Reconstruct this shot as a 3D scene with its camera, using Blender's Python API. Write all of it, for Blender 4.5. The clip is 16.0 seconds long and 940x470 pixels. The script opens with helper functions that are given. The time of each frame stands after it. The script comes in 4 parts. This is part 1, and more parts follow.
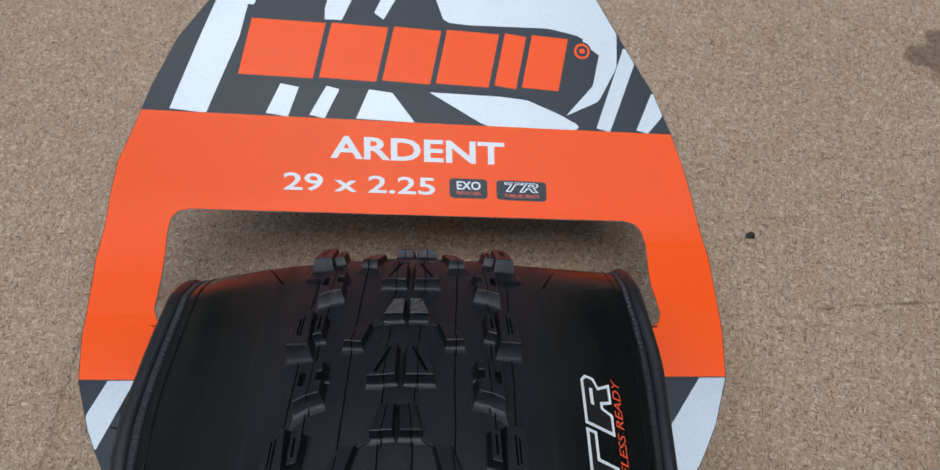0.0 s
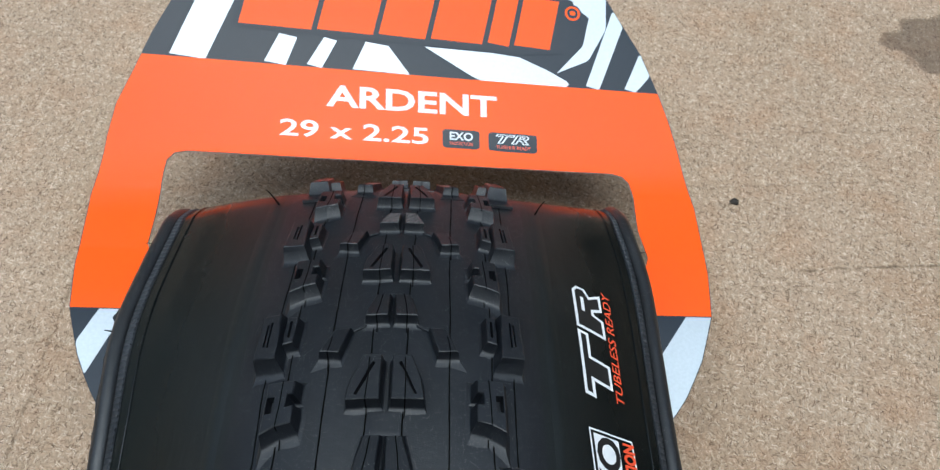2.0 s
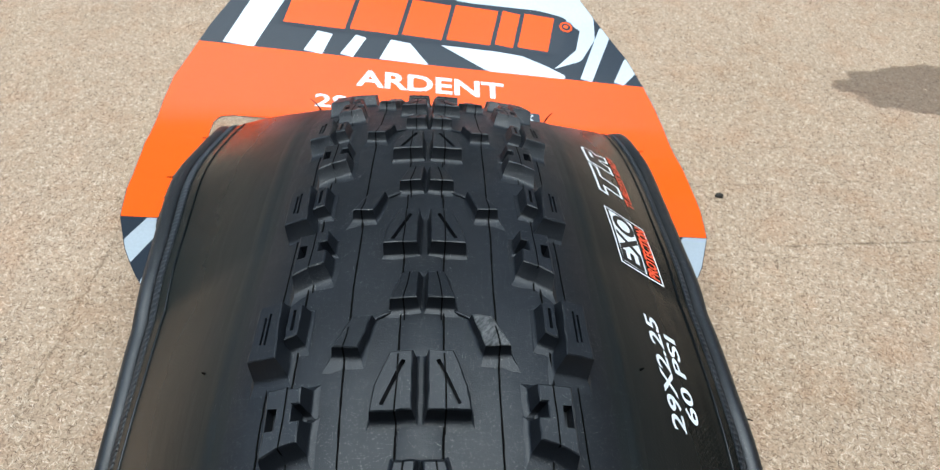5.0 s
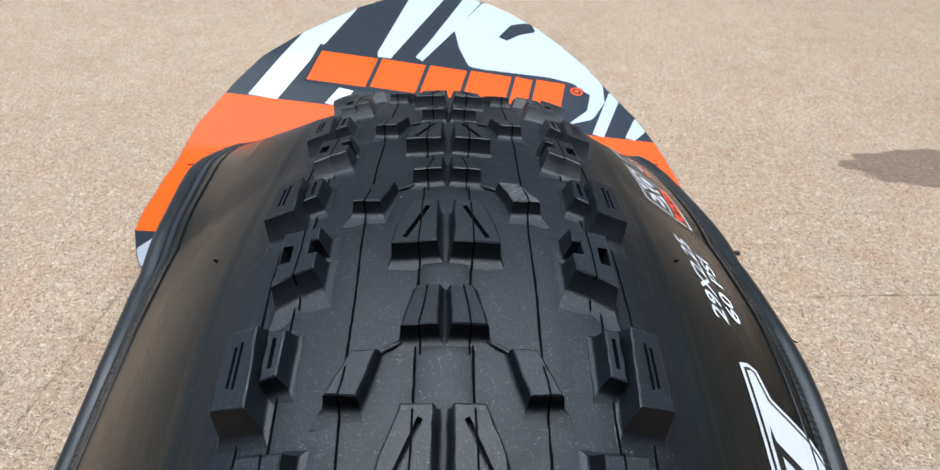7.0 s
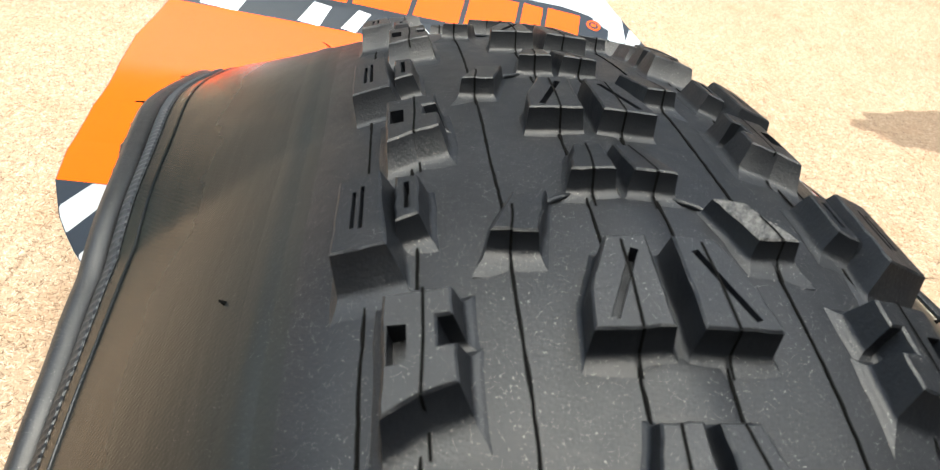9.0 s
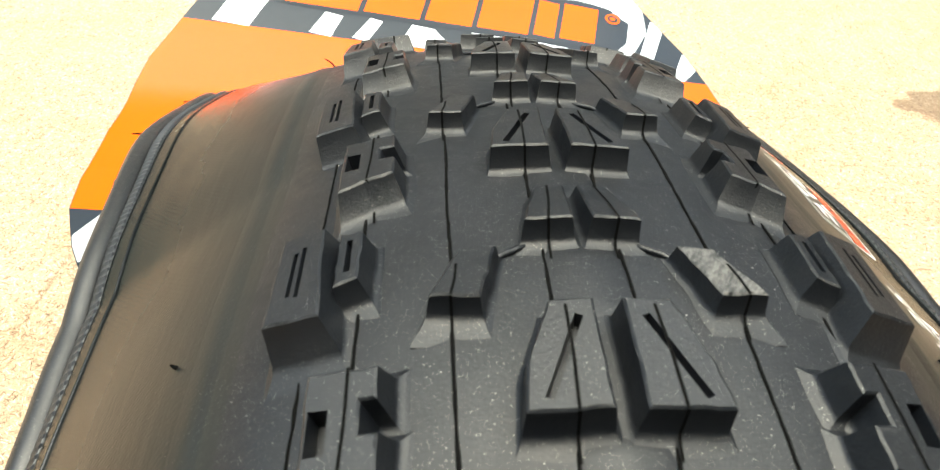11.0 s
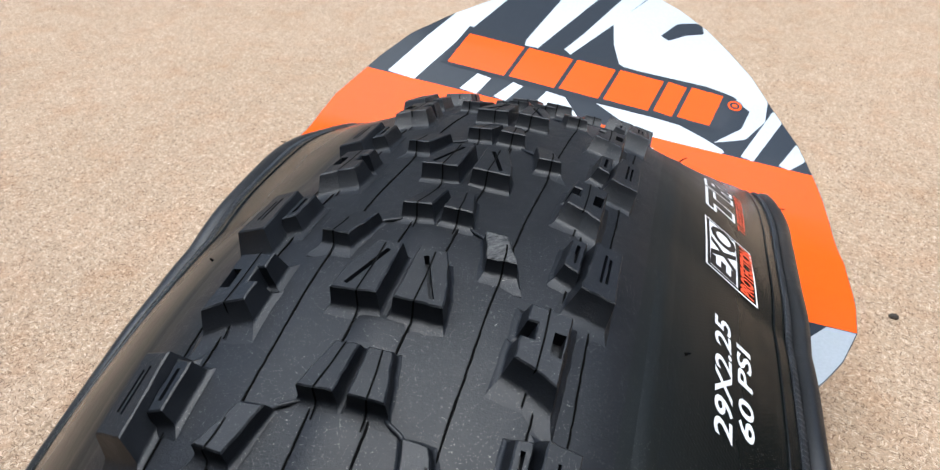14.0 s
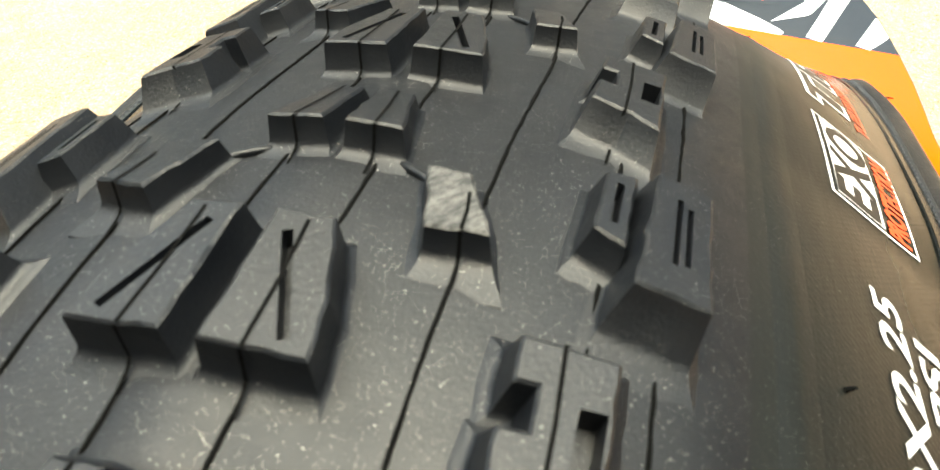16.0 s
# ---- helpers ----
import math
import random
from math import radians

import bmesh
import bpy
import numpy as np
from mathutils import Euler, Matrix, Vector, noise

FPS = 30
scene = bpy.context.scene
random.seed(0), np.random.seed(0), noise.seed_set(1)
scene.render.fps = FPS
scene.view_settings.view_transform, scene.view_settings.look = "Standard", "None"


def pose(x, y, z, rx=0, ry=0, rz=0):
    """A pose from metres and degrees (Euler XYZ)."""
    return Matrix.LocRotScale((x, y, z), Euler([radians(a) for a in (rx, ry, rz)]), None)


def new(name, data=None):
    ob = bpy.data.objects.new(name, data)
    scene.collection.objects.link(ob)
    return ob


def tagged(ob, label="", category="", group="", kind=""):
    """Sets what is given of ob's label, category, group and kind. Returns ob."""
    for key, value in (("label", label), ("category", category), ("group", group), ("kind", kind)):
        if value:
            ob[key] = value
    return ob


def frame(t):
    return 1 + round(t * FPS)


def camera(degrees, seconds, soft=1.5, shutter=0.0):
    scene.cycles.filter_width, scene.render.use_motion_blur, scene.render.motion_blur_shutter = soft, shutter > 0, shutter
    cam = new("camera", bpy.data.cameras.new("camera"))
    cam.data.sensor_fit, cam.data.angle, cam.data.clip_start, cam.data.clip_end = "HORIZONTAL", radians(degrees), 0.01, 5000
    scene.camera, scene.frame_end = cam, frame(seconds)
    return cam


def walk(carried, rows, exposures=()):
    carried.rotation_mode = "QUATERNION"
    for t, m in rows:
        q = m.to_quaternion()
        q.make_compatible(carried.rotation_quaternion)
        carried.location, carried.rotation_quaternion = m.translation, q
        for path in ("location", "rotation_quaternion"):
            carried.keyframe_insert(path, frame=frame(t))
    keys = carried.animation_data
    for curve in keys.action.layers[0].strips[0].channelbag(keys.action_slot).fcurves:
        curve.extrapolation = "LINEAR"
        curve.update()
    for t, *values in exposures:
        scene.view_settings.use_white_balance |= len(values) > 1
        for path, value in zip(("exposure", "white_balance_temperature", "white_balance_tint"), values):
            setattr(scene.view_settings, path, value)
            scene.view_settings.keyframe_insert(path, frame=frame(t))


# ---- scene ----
cam = camera(65.13, 16.0, soft=1.2)
PATH = [
    (0.0, 0.01853, 0.02656, 0.27366, 25.859, 0.919, -0.964),
    (0.5, 0.01904, 0.01728, 0.27070, 26.411, -0.155, -1.495),
    (1.0, 0.01907, 0.00771, 0.26888, 27.278, 0.124, -1.890),
    (1.5, 0.01791, 0.00156, 0.26574, 27.575, 0.396, -1.546),
    (2.0, 0.01506, -0.00399, 0.26290, 28.903, -0.671, -0.766),
    (2.5, 0.01303, -0.01481, 0.26183, 29.755, -1.942, -0.057),
    (3.0, 0.00612, -0.02485, 0.25551, 30.264, -2.985, -0.125),
    (3.5, 0.00458, -0.02777, 0.25240, 30.674, -3.152, -0.476),
    (4.0, 0.00365, -0.05407, 0.23817, 36.603, -3.196, -1.843),
    (4.5, 0.00087, -0.07587, 0.23156, 40.948, -2.481, -1.385),
    (5.0, 0.00446, -0.09279, 0.22635, 44.770, -1.223, -1.574),
    (5.2, 0.00389, -0.10213, 0.22207, 46.526, -1.287, -1.547),
    (7.3, 0.00043, -0.12049, 0.18496, 57.676, -0.977, -0.976),
    (7.5, -0.00258, -0.11436, 0.18469, 56.979, -1.450, -1.524),
    (8.0, -0.01102, -0.09510, 0.17967, 54.950, -3.487, -3.057),
    (8.5, -0.01879, -0.08032, 0.17184, 53.245, -5.100, -4.125),
    (8.7, -0.02369, -0.07607, 0.16857, 52.591, -6.385, -4.365),
    (10.8, -0.01727, -0.06526, 0.16842, 49.917, -3.431, -2.902),
    (11.0, -0.01434, -0.06573, 0.17200, 50.654, -2.558, -2.775),
    (11.5, -0.00663, -0.07402, 0.17397, 51.685, -0.809, -0.807),
    (12.0, 0.00289, -0.08286, 0.17844, 52.229, 1.482, 1.378),
    (12.5, 0.01474, -0.08867, 0.18508, 52.675, 2.805, 2.759),
    (13.0, 0.02351, -0.09593, 0.18890, 52.969, 3.291, 6.116),
    (13.5, 0.03058, -0.10101, 0.18825, 54.765, 2.027, 9.726),
    (14.0, 0.03059, -0.10052, 0.19010, 55.034, -0.673, 16.241),
    (14.5, 0.02884, -0.08634, 0.18644, 52.303, -1.397, 20.557),
    (15.0, 0.02376, -0.07215, 0.17580, 51.015, -0.155, 18.777),
    (15.5, 0.02250, -0.06009, 0.16434, 49.361, 1.353, 16.792),
    (16.0, 0.02458, -0.05490, 0.15969, 48.738, 2.998, 15.413),
]
EXPOSURES = [
    (0.0, 0.10, 5700, 6), (0.5, 0.26, 5650, 4), (1.0, 0.33, 5550, 4), (1.5, 0.57, 5600, 2), (3.0, 0.88, 5600, -2), (3.5, 1.0, 5550, -2), (4.0, 1.03, 5550, -3), (5.2, 1.13, 5600, -1), (7.3, 1.15, 5600, 4), (8.0, 1.41, 5750, 5),
    (8.5, 1.76, 6250, 5), (8.7, 1.91, 6500, 4), (10.8, 2.21, 7200, -2), (11.0, 2.26, 7200, -2), (11.5, 1.99, 6800, 5), (12.0, 1.86, 6550, 5), (12.5, 1.68, 6150, 6),
    (13.0, 1.46, 5950, 6), (13.5, 1.36, 5900, 6), (14.0, 1.26, 5900, 6), (14.5, 1.41, 5950, 5), (15.0, 1.71, 6300, 3), (15.5, 2.32, 7350, -1), (16.0, 2.54, 7700, -3)]
cam.data.dof.use_dof, cam.data.dof.focus_distance, cam.data.dof.aperture_fstop = True, 0.13, 80.0
walk(cam, [(t, pose(*r)) for t, *r in PATH], EXPOSURES)

# ---- world and sun: a bright overcast day ----
SUN_UP, SUN_TURN = radians(86), radians(175)
world = bpy.data.worlds.new("sky")
world.use_nodes = True
scene.world = world
wn = world.node_tree.nodes
sky = wn.new("ShaderNodeTexSky")
sky.sky_type, sky.sun_disc = "NISHITA", False
sky.sun_elevation, sky.sun_rotation = SUN_UP, SUN_TURN
sky.air_density, sky.dust_density, sky.ozone_density = 1.0, 4.0, 0.6
world.node_tree.links.new(sky.outputs[0], wn["Background"].inputs[0])
wn["Background"].inputs[1].default_value = 0.12
sun = new("sun", bpy.data.lights.new("sun", "SUN"))
sun.data.energy, sun.data.angle, sun.data.color = 1.9, radians(76), (0.985, 1.0, 0.99)
sun.rotation_euler = Euler((SUN_UP - radians(90), 0, -SUN_TURN))

# ---- small helpers ----
MM = 0.001


def part(name, bm, material, parent, label="", smooth=False):
    me = bpy.data.meshes.new(name)
    bm.to_mesh(me)
    bm.free()
    me.materials.append(material)
    if smooth:
        for p in me.polygons:
            p.use_smooth = True
    ob = new(name, me)
    ob.parent = parent
    if label:
        tagged(ob, label)
    return ob


def lerp(x, xs, ys):
    return float(np.interp(x, xs, ys))


# ---- materials ----
def nodes_of(name):
    m = bpy.data.materials.new(name)
    m.use_nodes = True
    nt = m.node_tree
    return m, nt, nt.nodes["Principled BSDF"]


def add(nt, kind, **inputs):
    n = nt.nodes.new(kind)
    for key, value in inputs.items():
        n.inputs[key.replace("_", " ")].default_value = value
    return n


def ramp(nt, fac, stops):
    r = nt.nodes.new("ShaderNodeValToRGB")
    els = r.color_ramp.elements
    while len(els) < len(stops):
        els.new(0.5)
    for e, (p, c) in zip(els, stops):
        e.position, e.color = p, (c, c, c, 1) if isinstance(c, (int, float)) else (*c, 1)
    nt.links.new(fac, r.inputs[0])
    return r.outputs[0]


def mix(nt, fac, a, b, mode="MIX"):
    n = nt.nodes.new("ShaderNodeMix")
    n.data_type, n.blend_type = "RGBA", mode
    for sock, v in ((n.inputs[0], fac), (n.inputs[6], a), (n.inputs[7], b)):
        if isinstance(v, bpy.types.NodeSocket):
            nt.links.new(v, sock)
        else:
            sock.default_value = v if isinstance(v, (int, float)) else (*v, 1)
    return n.outputs[2]


def maths(nt, op, a, b=0.0, c=0.0):
    n = nt.nodes.new("ShaderNodeMath")
    n.operation = op
    for sock, v in zip(n.inputs, (a, b, c)):
        if isinstance(v, bpy.types.NodeSocket):
            nt.links.new(v, sock)
        else:
            sock.default_value = v
    return n.outputs[0]


def coords(nt, scale=(1, 1, 1), turn=0.0, shift=(0, 0, 0), kind="Object"):
    tc = nt.nodes.new("ShaderNodeTexCoord")
    mp = nt.nodes.new("ShaderNodeMapping")
    mp.inputs["Scale"].default_value, mp.inputs["Location"].default_value = scale, shift
    if turn:
        first = nt.nodes.new("ShaderNodeMapping")
        first.inputs["Rotation"].default_value = (0, 0, turn)
        nt.links.new(tc.outputs[kind], first.inputs[0])
        nt.links.new(first.outputs[0], mp.inputs[0])
    else:
        nt.links.new(tc.outputs[kind], mp.inputs[0])
    return mp.outputs[0]


def noise_tex(nt, vec, scale, detail=4, rough=0.55):
    n = add(nt, "ShaderNodeTexNoise", Scale=scale, Detail=detail, Roughness=rough)
    nt.links.new(vec, n.inputs["Vector"])
    return n.outputs["Fac"]


def bump(nt, bsdf, height, strength, distance):
    b = add(nt, "ShaderNodeBump", Strength=strength, Distance=distance)
    nt.links.new(height, b.inputs["Height"])
    nt.links.new(b.outputs[0], bsdf.inputs["Normal"])


def dust_specks(nt, much=1.0):
    """1 on fine grains and short fibres of dust, 0 between them."""
    total = None
    for scale, vec, power, most in ((3600, coords(nt), 3.8, 0.2), (6200, coords(nt), 2.1, 0.21), (3600, coords(nt, (1, 0.35, 1), 0.7), 7.0, 0.13), (3600, coords(nt, (1, 0.35, 1), -0.5), 7.0, 0.13)):
        cells = nt.nodes.new("ShaderNodeTexVoronoi")
        cells.inputs["Scale"].default_value = scale
        nt.links.new(vec, cells.inputs["Vector"])
        size = nt.nodes.new("ShaderNodeSeparateColor")
        nt.links.new(cells.outputs["Color"], size.inputs[0])
        lim = maths(nt, "MULTIPLY", maths(nt, "POWER", size.outputs[0], power), most * much)
        one = maths(nt, "LESS_THAN", cells.outputs["Distance"], lim)
        total = one if total is None else maths(nt, "MAXIMUM", total, one)
    return total


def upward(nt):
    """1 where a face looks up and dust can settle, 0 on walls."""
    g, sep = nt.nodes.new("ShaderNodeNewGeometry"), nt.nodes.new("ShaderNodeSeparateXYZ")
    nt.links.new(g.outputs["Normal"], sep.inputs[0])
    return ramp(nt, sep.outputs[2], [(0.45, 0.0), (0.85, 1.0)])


def rubber(name, dark, light, rough, dust=1.0, grain=1.0, spec=0.5):
    """Black moulded rubber with a fine grain, a cloudy bloom and pale specks of dust."""
    m, nt, b = nodes_of(name)
    v = coords(nt)
    cloud = noise_tex(nt, v, 60, 5)
    fine = noise_tex(nt, v, 3000, 4, 0.65)
    col = mix(nt, ramp(nt, cloud, [(0.3, 0.0), (0.75, 1.0)]), dark, light)
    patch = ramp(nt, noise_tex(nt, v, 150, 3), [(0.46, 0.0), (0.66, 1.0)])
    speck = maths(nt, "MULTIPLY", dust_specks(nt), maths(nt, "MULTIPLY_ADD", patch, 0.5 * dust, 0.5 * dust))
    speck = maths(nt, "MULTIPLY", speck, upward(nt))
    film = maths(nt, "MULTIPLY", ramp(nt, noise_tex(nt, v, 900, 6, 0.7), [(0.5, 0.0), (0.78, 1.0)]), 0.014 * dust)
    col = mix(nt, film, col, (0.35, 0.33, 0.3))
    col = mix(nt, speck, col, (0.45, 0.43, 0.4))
    nt.links.new(col, b.inputs["Base Color"])
    worn = noise_tex(nt, v, 420, 5, 0.65)
    nt.links.new(maths(nt, "MULTIPLY_ADD", cloud, 0.2, maths(nt, "MULTIPLY_ADD", worn, 0.22, rough - 0.21)), b.inputs["Roughness"])
    b.inputs["Specular IOR Level"].default_value = spec
    waves = noise_tex(nt, v, 260, 4)
    bump(nt, b, maths(nt, "MULTIPLY_ADD", waves, 1.0, fine), 0.2 * grain, 0.0004)
    return m


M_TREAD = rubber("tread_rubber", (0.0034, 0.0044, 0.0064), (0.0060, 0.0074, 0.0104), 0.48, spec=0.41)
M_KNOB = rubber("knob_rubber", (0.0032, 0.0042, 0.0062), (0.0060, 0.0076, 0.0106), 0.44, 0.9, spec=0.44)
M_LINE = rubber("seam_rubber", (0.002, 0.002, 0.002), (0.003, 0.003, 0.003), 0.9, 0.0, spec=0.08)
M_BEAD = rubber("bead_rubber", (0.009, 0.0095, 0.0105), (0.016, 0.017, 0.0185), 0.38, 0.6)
M_BAND = rubber("bead_band_rubber", (0.014, 0.016, 0.019), (0.028, 0.031, 0.036), 0.5, 0.5)


def scuffed():
    m, nt, b = nodes_of("scuffed_rubber")
    v = coords(nt)
    streak = noise_tex(nt, coords(nt, (1, 0.25, 1), 0.6), 1500, 5, 0.7)
    col = mix(nt, ramp(nt, streak, [(0.42, 0.0), (0.62, 1.0)]), (0.018, 0.019, 0.02), (0.12, 0.118, 0.115))
    nt.links.new(col, b.inputs["Base Color"])
    b.inputs["Roughness"].default_value = 0.6
    bump(nt, b, noise_tex(nt, v, 1800, 4), 0.5, 0.0006)
    return m


M_SCUFF = scuffed()


def sidewall_mat():
    """Thin, slightly glossy sidewall that starts as matt as the tread: brownish black, with the casing's cords faintly showing."""
    m, nt, b = nodes_of("sidewall_rubber")
    v = coords(nt)
    cloud = noise_tex(nt, v, 60, 5)
    band = noise_tex(nt, coords(nt, (1, 0.06, 1)), 160, 4)
    sx = nt.nodes.new("ShaderNodeSeparateXYZ")
    nt.links.new(v, sx.inputs[0])
    away = maths(nt, "ADD", maths(nt, "MULTIPLY", maths(nt, "ABSOLUTE", sx.outputs[0]), 10.0), maths(nt, "MULTIPLY_ADD", band, 0.08, -0.04))
    out = ramp(nt, away, [(0.33, 0.0), (0.52, 1.0)])
    near = mix(nt, ramp(nt, cloud, [(0.3, 0.0), (0.75, 1.0)]), (0.0026, 0.0045, 0.0048), (0.005, 0.0079, 0.0084))
    far = mix(nt, ramp(nt, cloud, [(0.3, 0.0), (0.7, 1.0)]), (0.0030, 0.0042, 0.0040), (0.0052, 0.0064, 0.0060))
    far = mix(nt, ramp(nt, band, [(0.4, 0.0), (0.7, 0.7)]), far, (0.0070, 0.0076, 0.0066))
    col = mix(nt, out, near, far)
    patch = ramp(nt, noise_tex(nt, v, 150, 3), [(0.46, 0.0), (0.66, 1.0)])
    col = mix(nt, maths(nt, "MULTIPLY", dust_specks(nt, 0.9), maths(nt, "MULTIPLY_ADD", patch, 0.5, 0.2)), col, (0.42, 0.4, 0.37))
    nt.links.new(col, b.inputs["Base Color"])
    rough = maths(nt, "MULTIPLY_ADD", cloud, 0.18, 0.43)
    nt.links.new(maths(nt, "SUBTRACT", rough, maths(nt, "MULTIPLY", out, maths(nt, "MULTIPLY_ADD", band, -0.2, 0.39))), b.inputs["Roughness"])
    nt.links.new(maths(nt, "MULTIPLY_ADD", out, -0.1, 0.44), b.inputs["Specular IOR Level"])
    w1, w2 = nt.nodes.new("ShaderNodeTexWave"), nt.nodes.new("ShaderNodeTexWave")
    for w, turn in ((w1, 0.75), (w2, -0.75)):
        w.inputs["Scale"].default_value = 520
        w.inputs["Distortion"].default_value = 0.4
        nt.links.new(coords(nt, (1, 1, 1), turn), w.inputs["Vector"])
    cords = maths(nt, "MULTIPLY", maths(nt, "MULTIPLY", w1.outputs["Fac"], w2.outputs["Fac"]), out)
    height = maths(nt, "ADD", maths(nt, "ADD", maths(nt, "MULTIPLY", cords, 0.7), noise_tex(nt, v, 2000, 3)), maths(nt, "MULTIPLY", band, 5.0))
    bump(nt, b, height, 0.13, 0.0003)
    return m


M_SIDE = sidewall_mat()


def plain(name, colour, rough, spread=0.06, scale=300, spec=0.5, coat=0.0, metal=0.0):
    """A printed or painted face: nearly even ink over slightly uneven stock."""
    m, nt, b = nodes_of(name)
    v = coords(nt)
    n = noise_tex(nt, v, scale, 5)
    lo, hi = [c * (1 - spread) for c in colour], [min(1, c * (1 + spread)) for c in colour]
    nt.links.new(mix(nt, n, lo, hi), b.inputs["Base Color"])
    nt.links.new(maths(nt, "MULTIPLY_ADD", noise_tex(nt, v, 90, 4), 0.1, rough - 0.05), b.inputs["Roughness"])
    b.inputs["Specular IOR Level"].default_value, b.inputs["Metallic"].default_value = spec, metal
    b.inputs["Coat Weight"].default_value, b.inputs["Coat Roughness"].default_value = coat, 0.24
    bump(nt, b, noise_tex(nt, v, 1400, 3), 0.08, 0.0002)
    return m


M_ORANGE = plain("orange_ink", (0.94, 0.095, 0.003), 0.5, 0.03, spec=0.06, coat=0.26)
M_SLATE = plain("slate_ink", (0.018, 0.024, 0.034), 0.45, 0.08, spec=0.12, coat=0.28)
M_SILVER = plain("silver_ink", (0.46, 0.50, 0.53), 0.5, 0.12, 1100, spec=0.2, coat=0.25, metal=0.62)
M_WHITE = plain("white_ink", (0.82, 0.82, 0.82), 0.5, 0.03, spec=0.35)
M_DECAL_W = plain("white_decal", (0.72, 0.73, 0.74), 0.5, 0.08, 900)
M_DECAL_R = plain("red_decal", (0.72, 0.07, 0.02), 0.5, 0.1, 900)
M_DECAL_K = plain("black_decal", (0.012, 0.012, 0.012), 0.4, 0.1, 900)
M_STOCK = plain("grey_card_stock", (0.55, 0.55, 0.54), 0.8, 0.06)
M_EDGE = plain("cut_card_edge", (0.75, 0.7, 0.62), 0.8, 0.1)


def segment(nt, xy, ax, ay, bx, by, width, fade):
    """1 near the straight line from a to b, 0 away from it."""
    ln = math.hypot(bx - ax, by - ay)
    ux, uy = (bx - ax) / ln, (by - ay) / ln
    along = maths(nt, "ADD", maths(nt, "MULTIPLY", maths(nt, "SUBTRACT", xy[0], ax), ux), maths(nt, "MULTIPLY", maths(nt, "SUBTRACT", xy[1], ay), uy))
    off = maths(nt, "ABSOLUTE", maths(nt, "SUBTRACT", maths(nt, "MULTIPLY", maths(nt, "SUBTRACT", xy[1], ay), ux), maths(nt, "MULTIPLY", maths(nt, "SUBTRACT", xy[0], ax), uy)))
    near = maths(nt, "SUBTRACT", 1.0, maths(nt, "MULTIPLY", off, 1 / width))
    near = maths(nt, "MAXIMUM", near, 0.0)
    mid = maths(nt, "ABSOLUTE", maths(nt, "SUBTRACT", along, ln / 2))
    ends = maths(nt, "LESS_THAN", mid, ln / 2)
    return maths(nt, "MULTIPLY", maths(nt, "MULTIPLY", near, ends), fade)


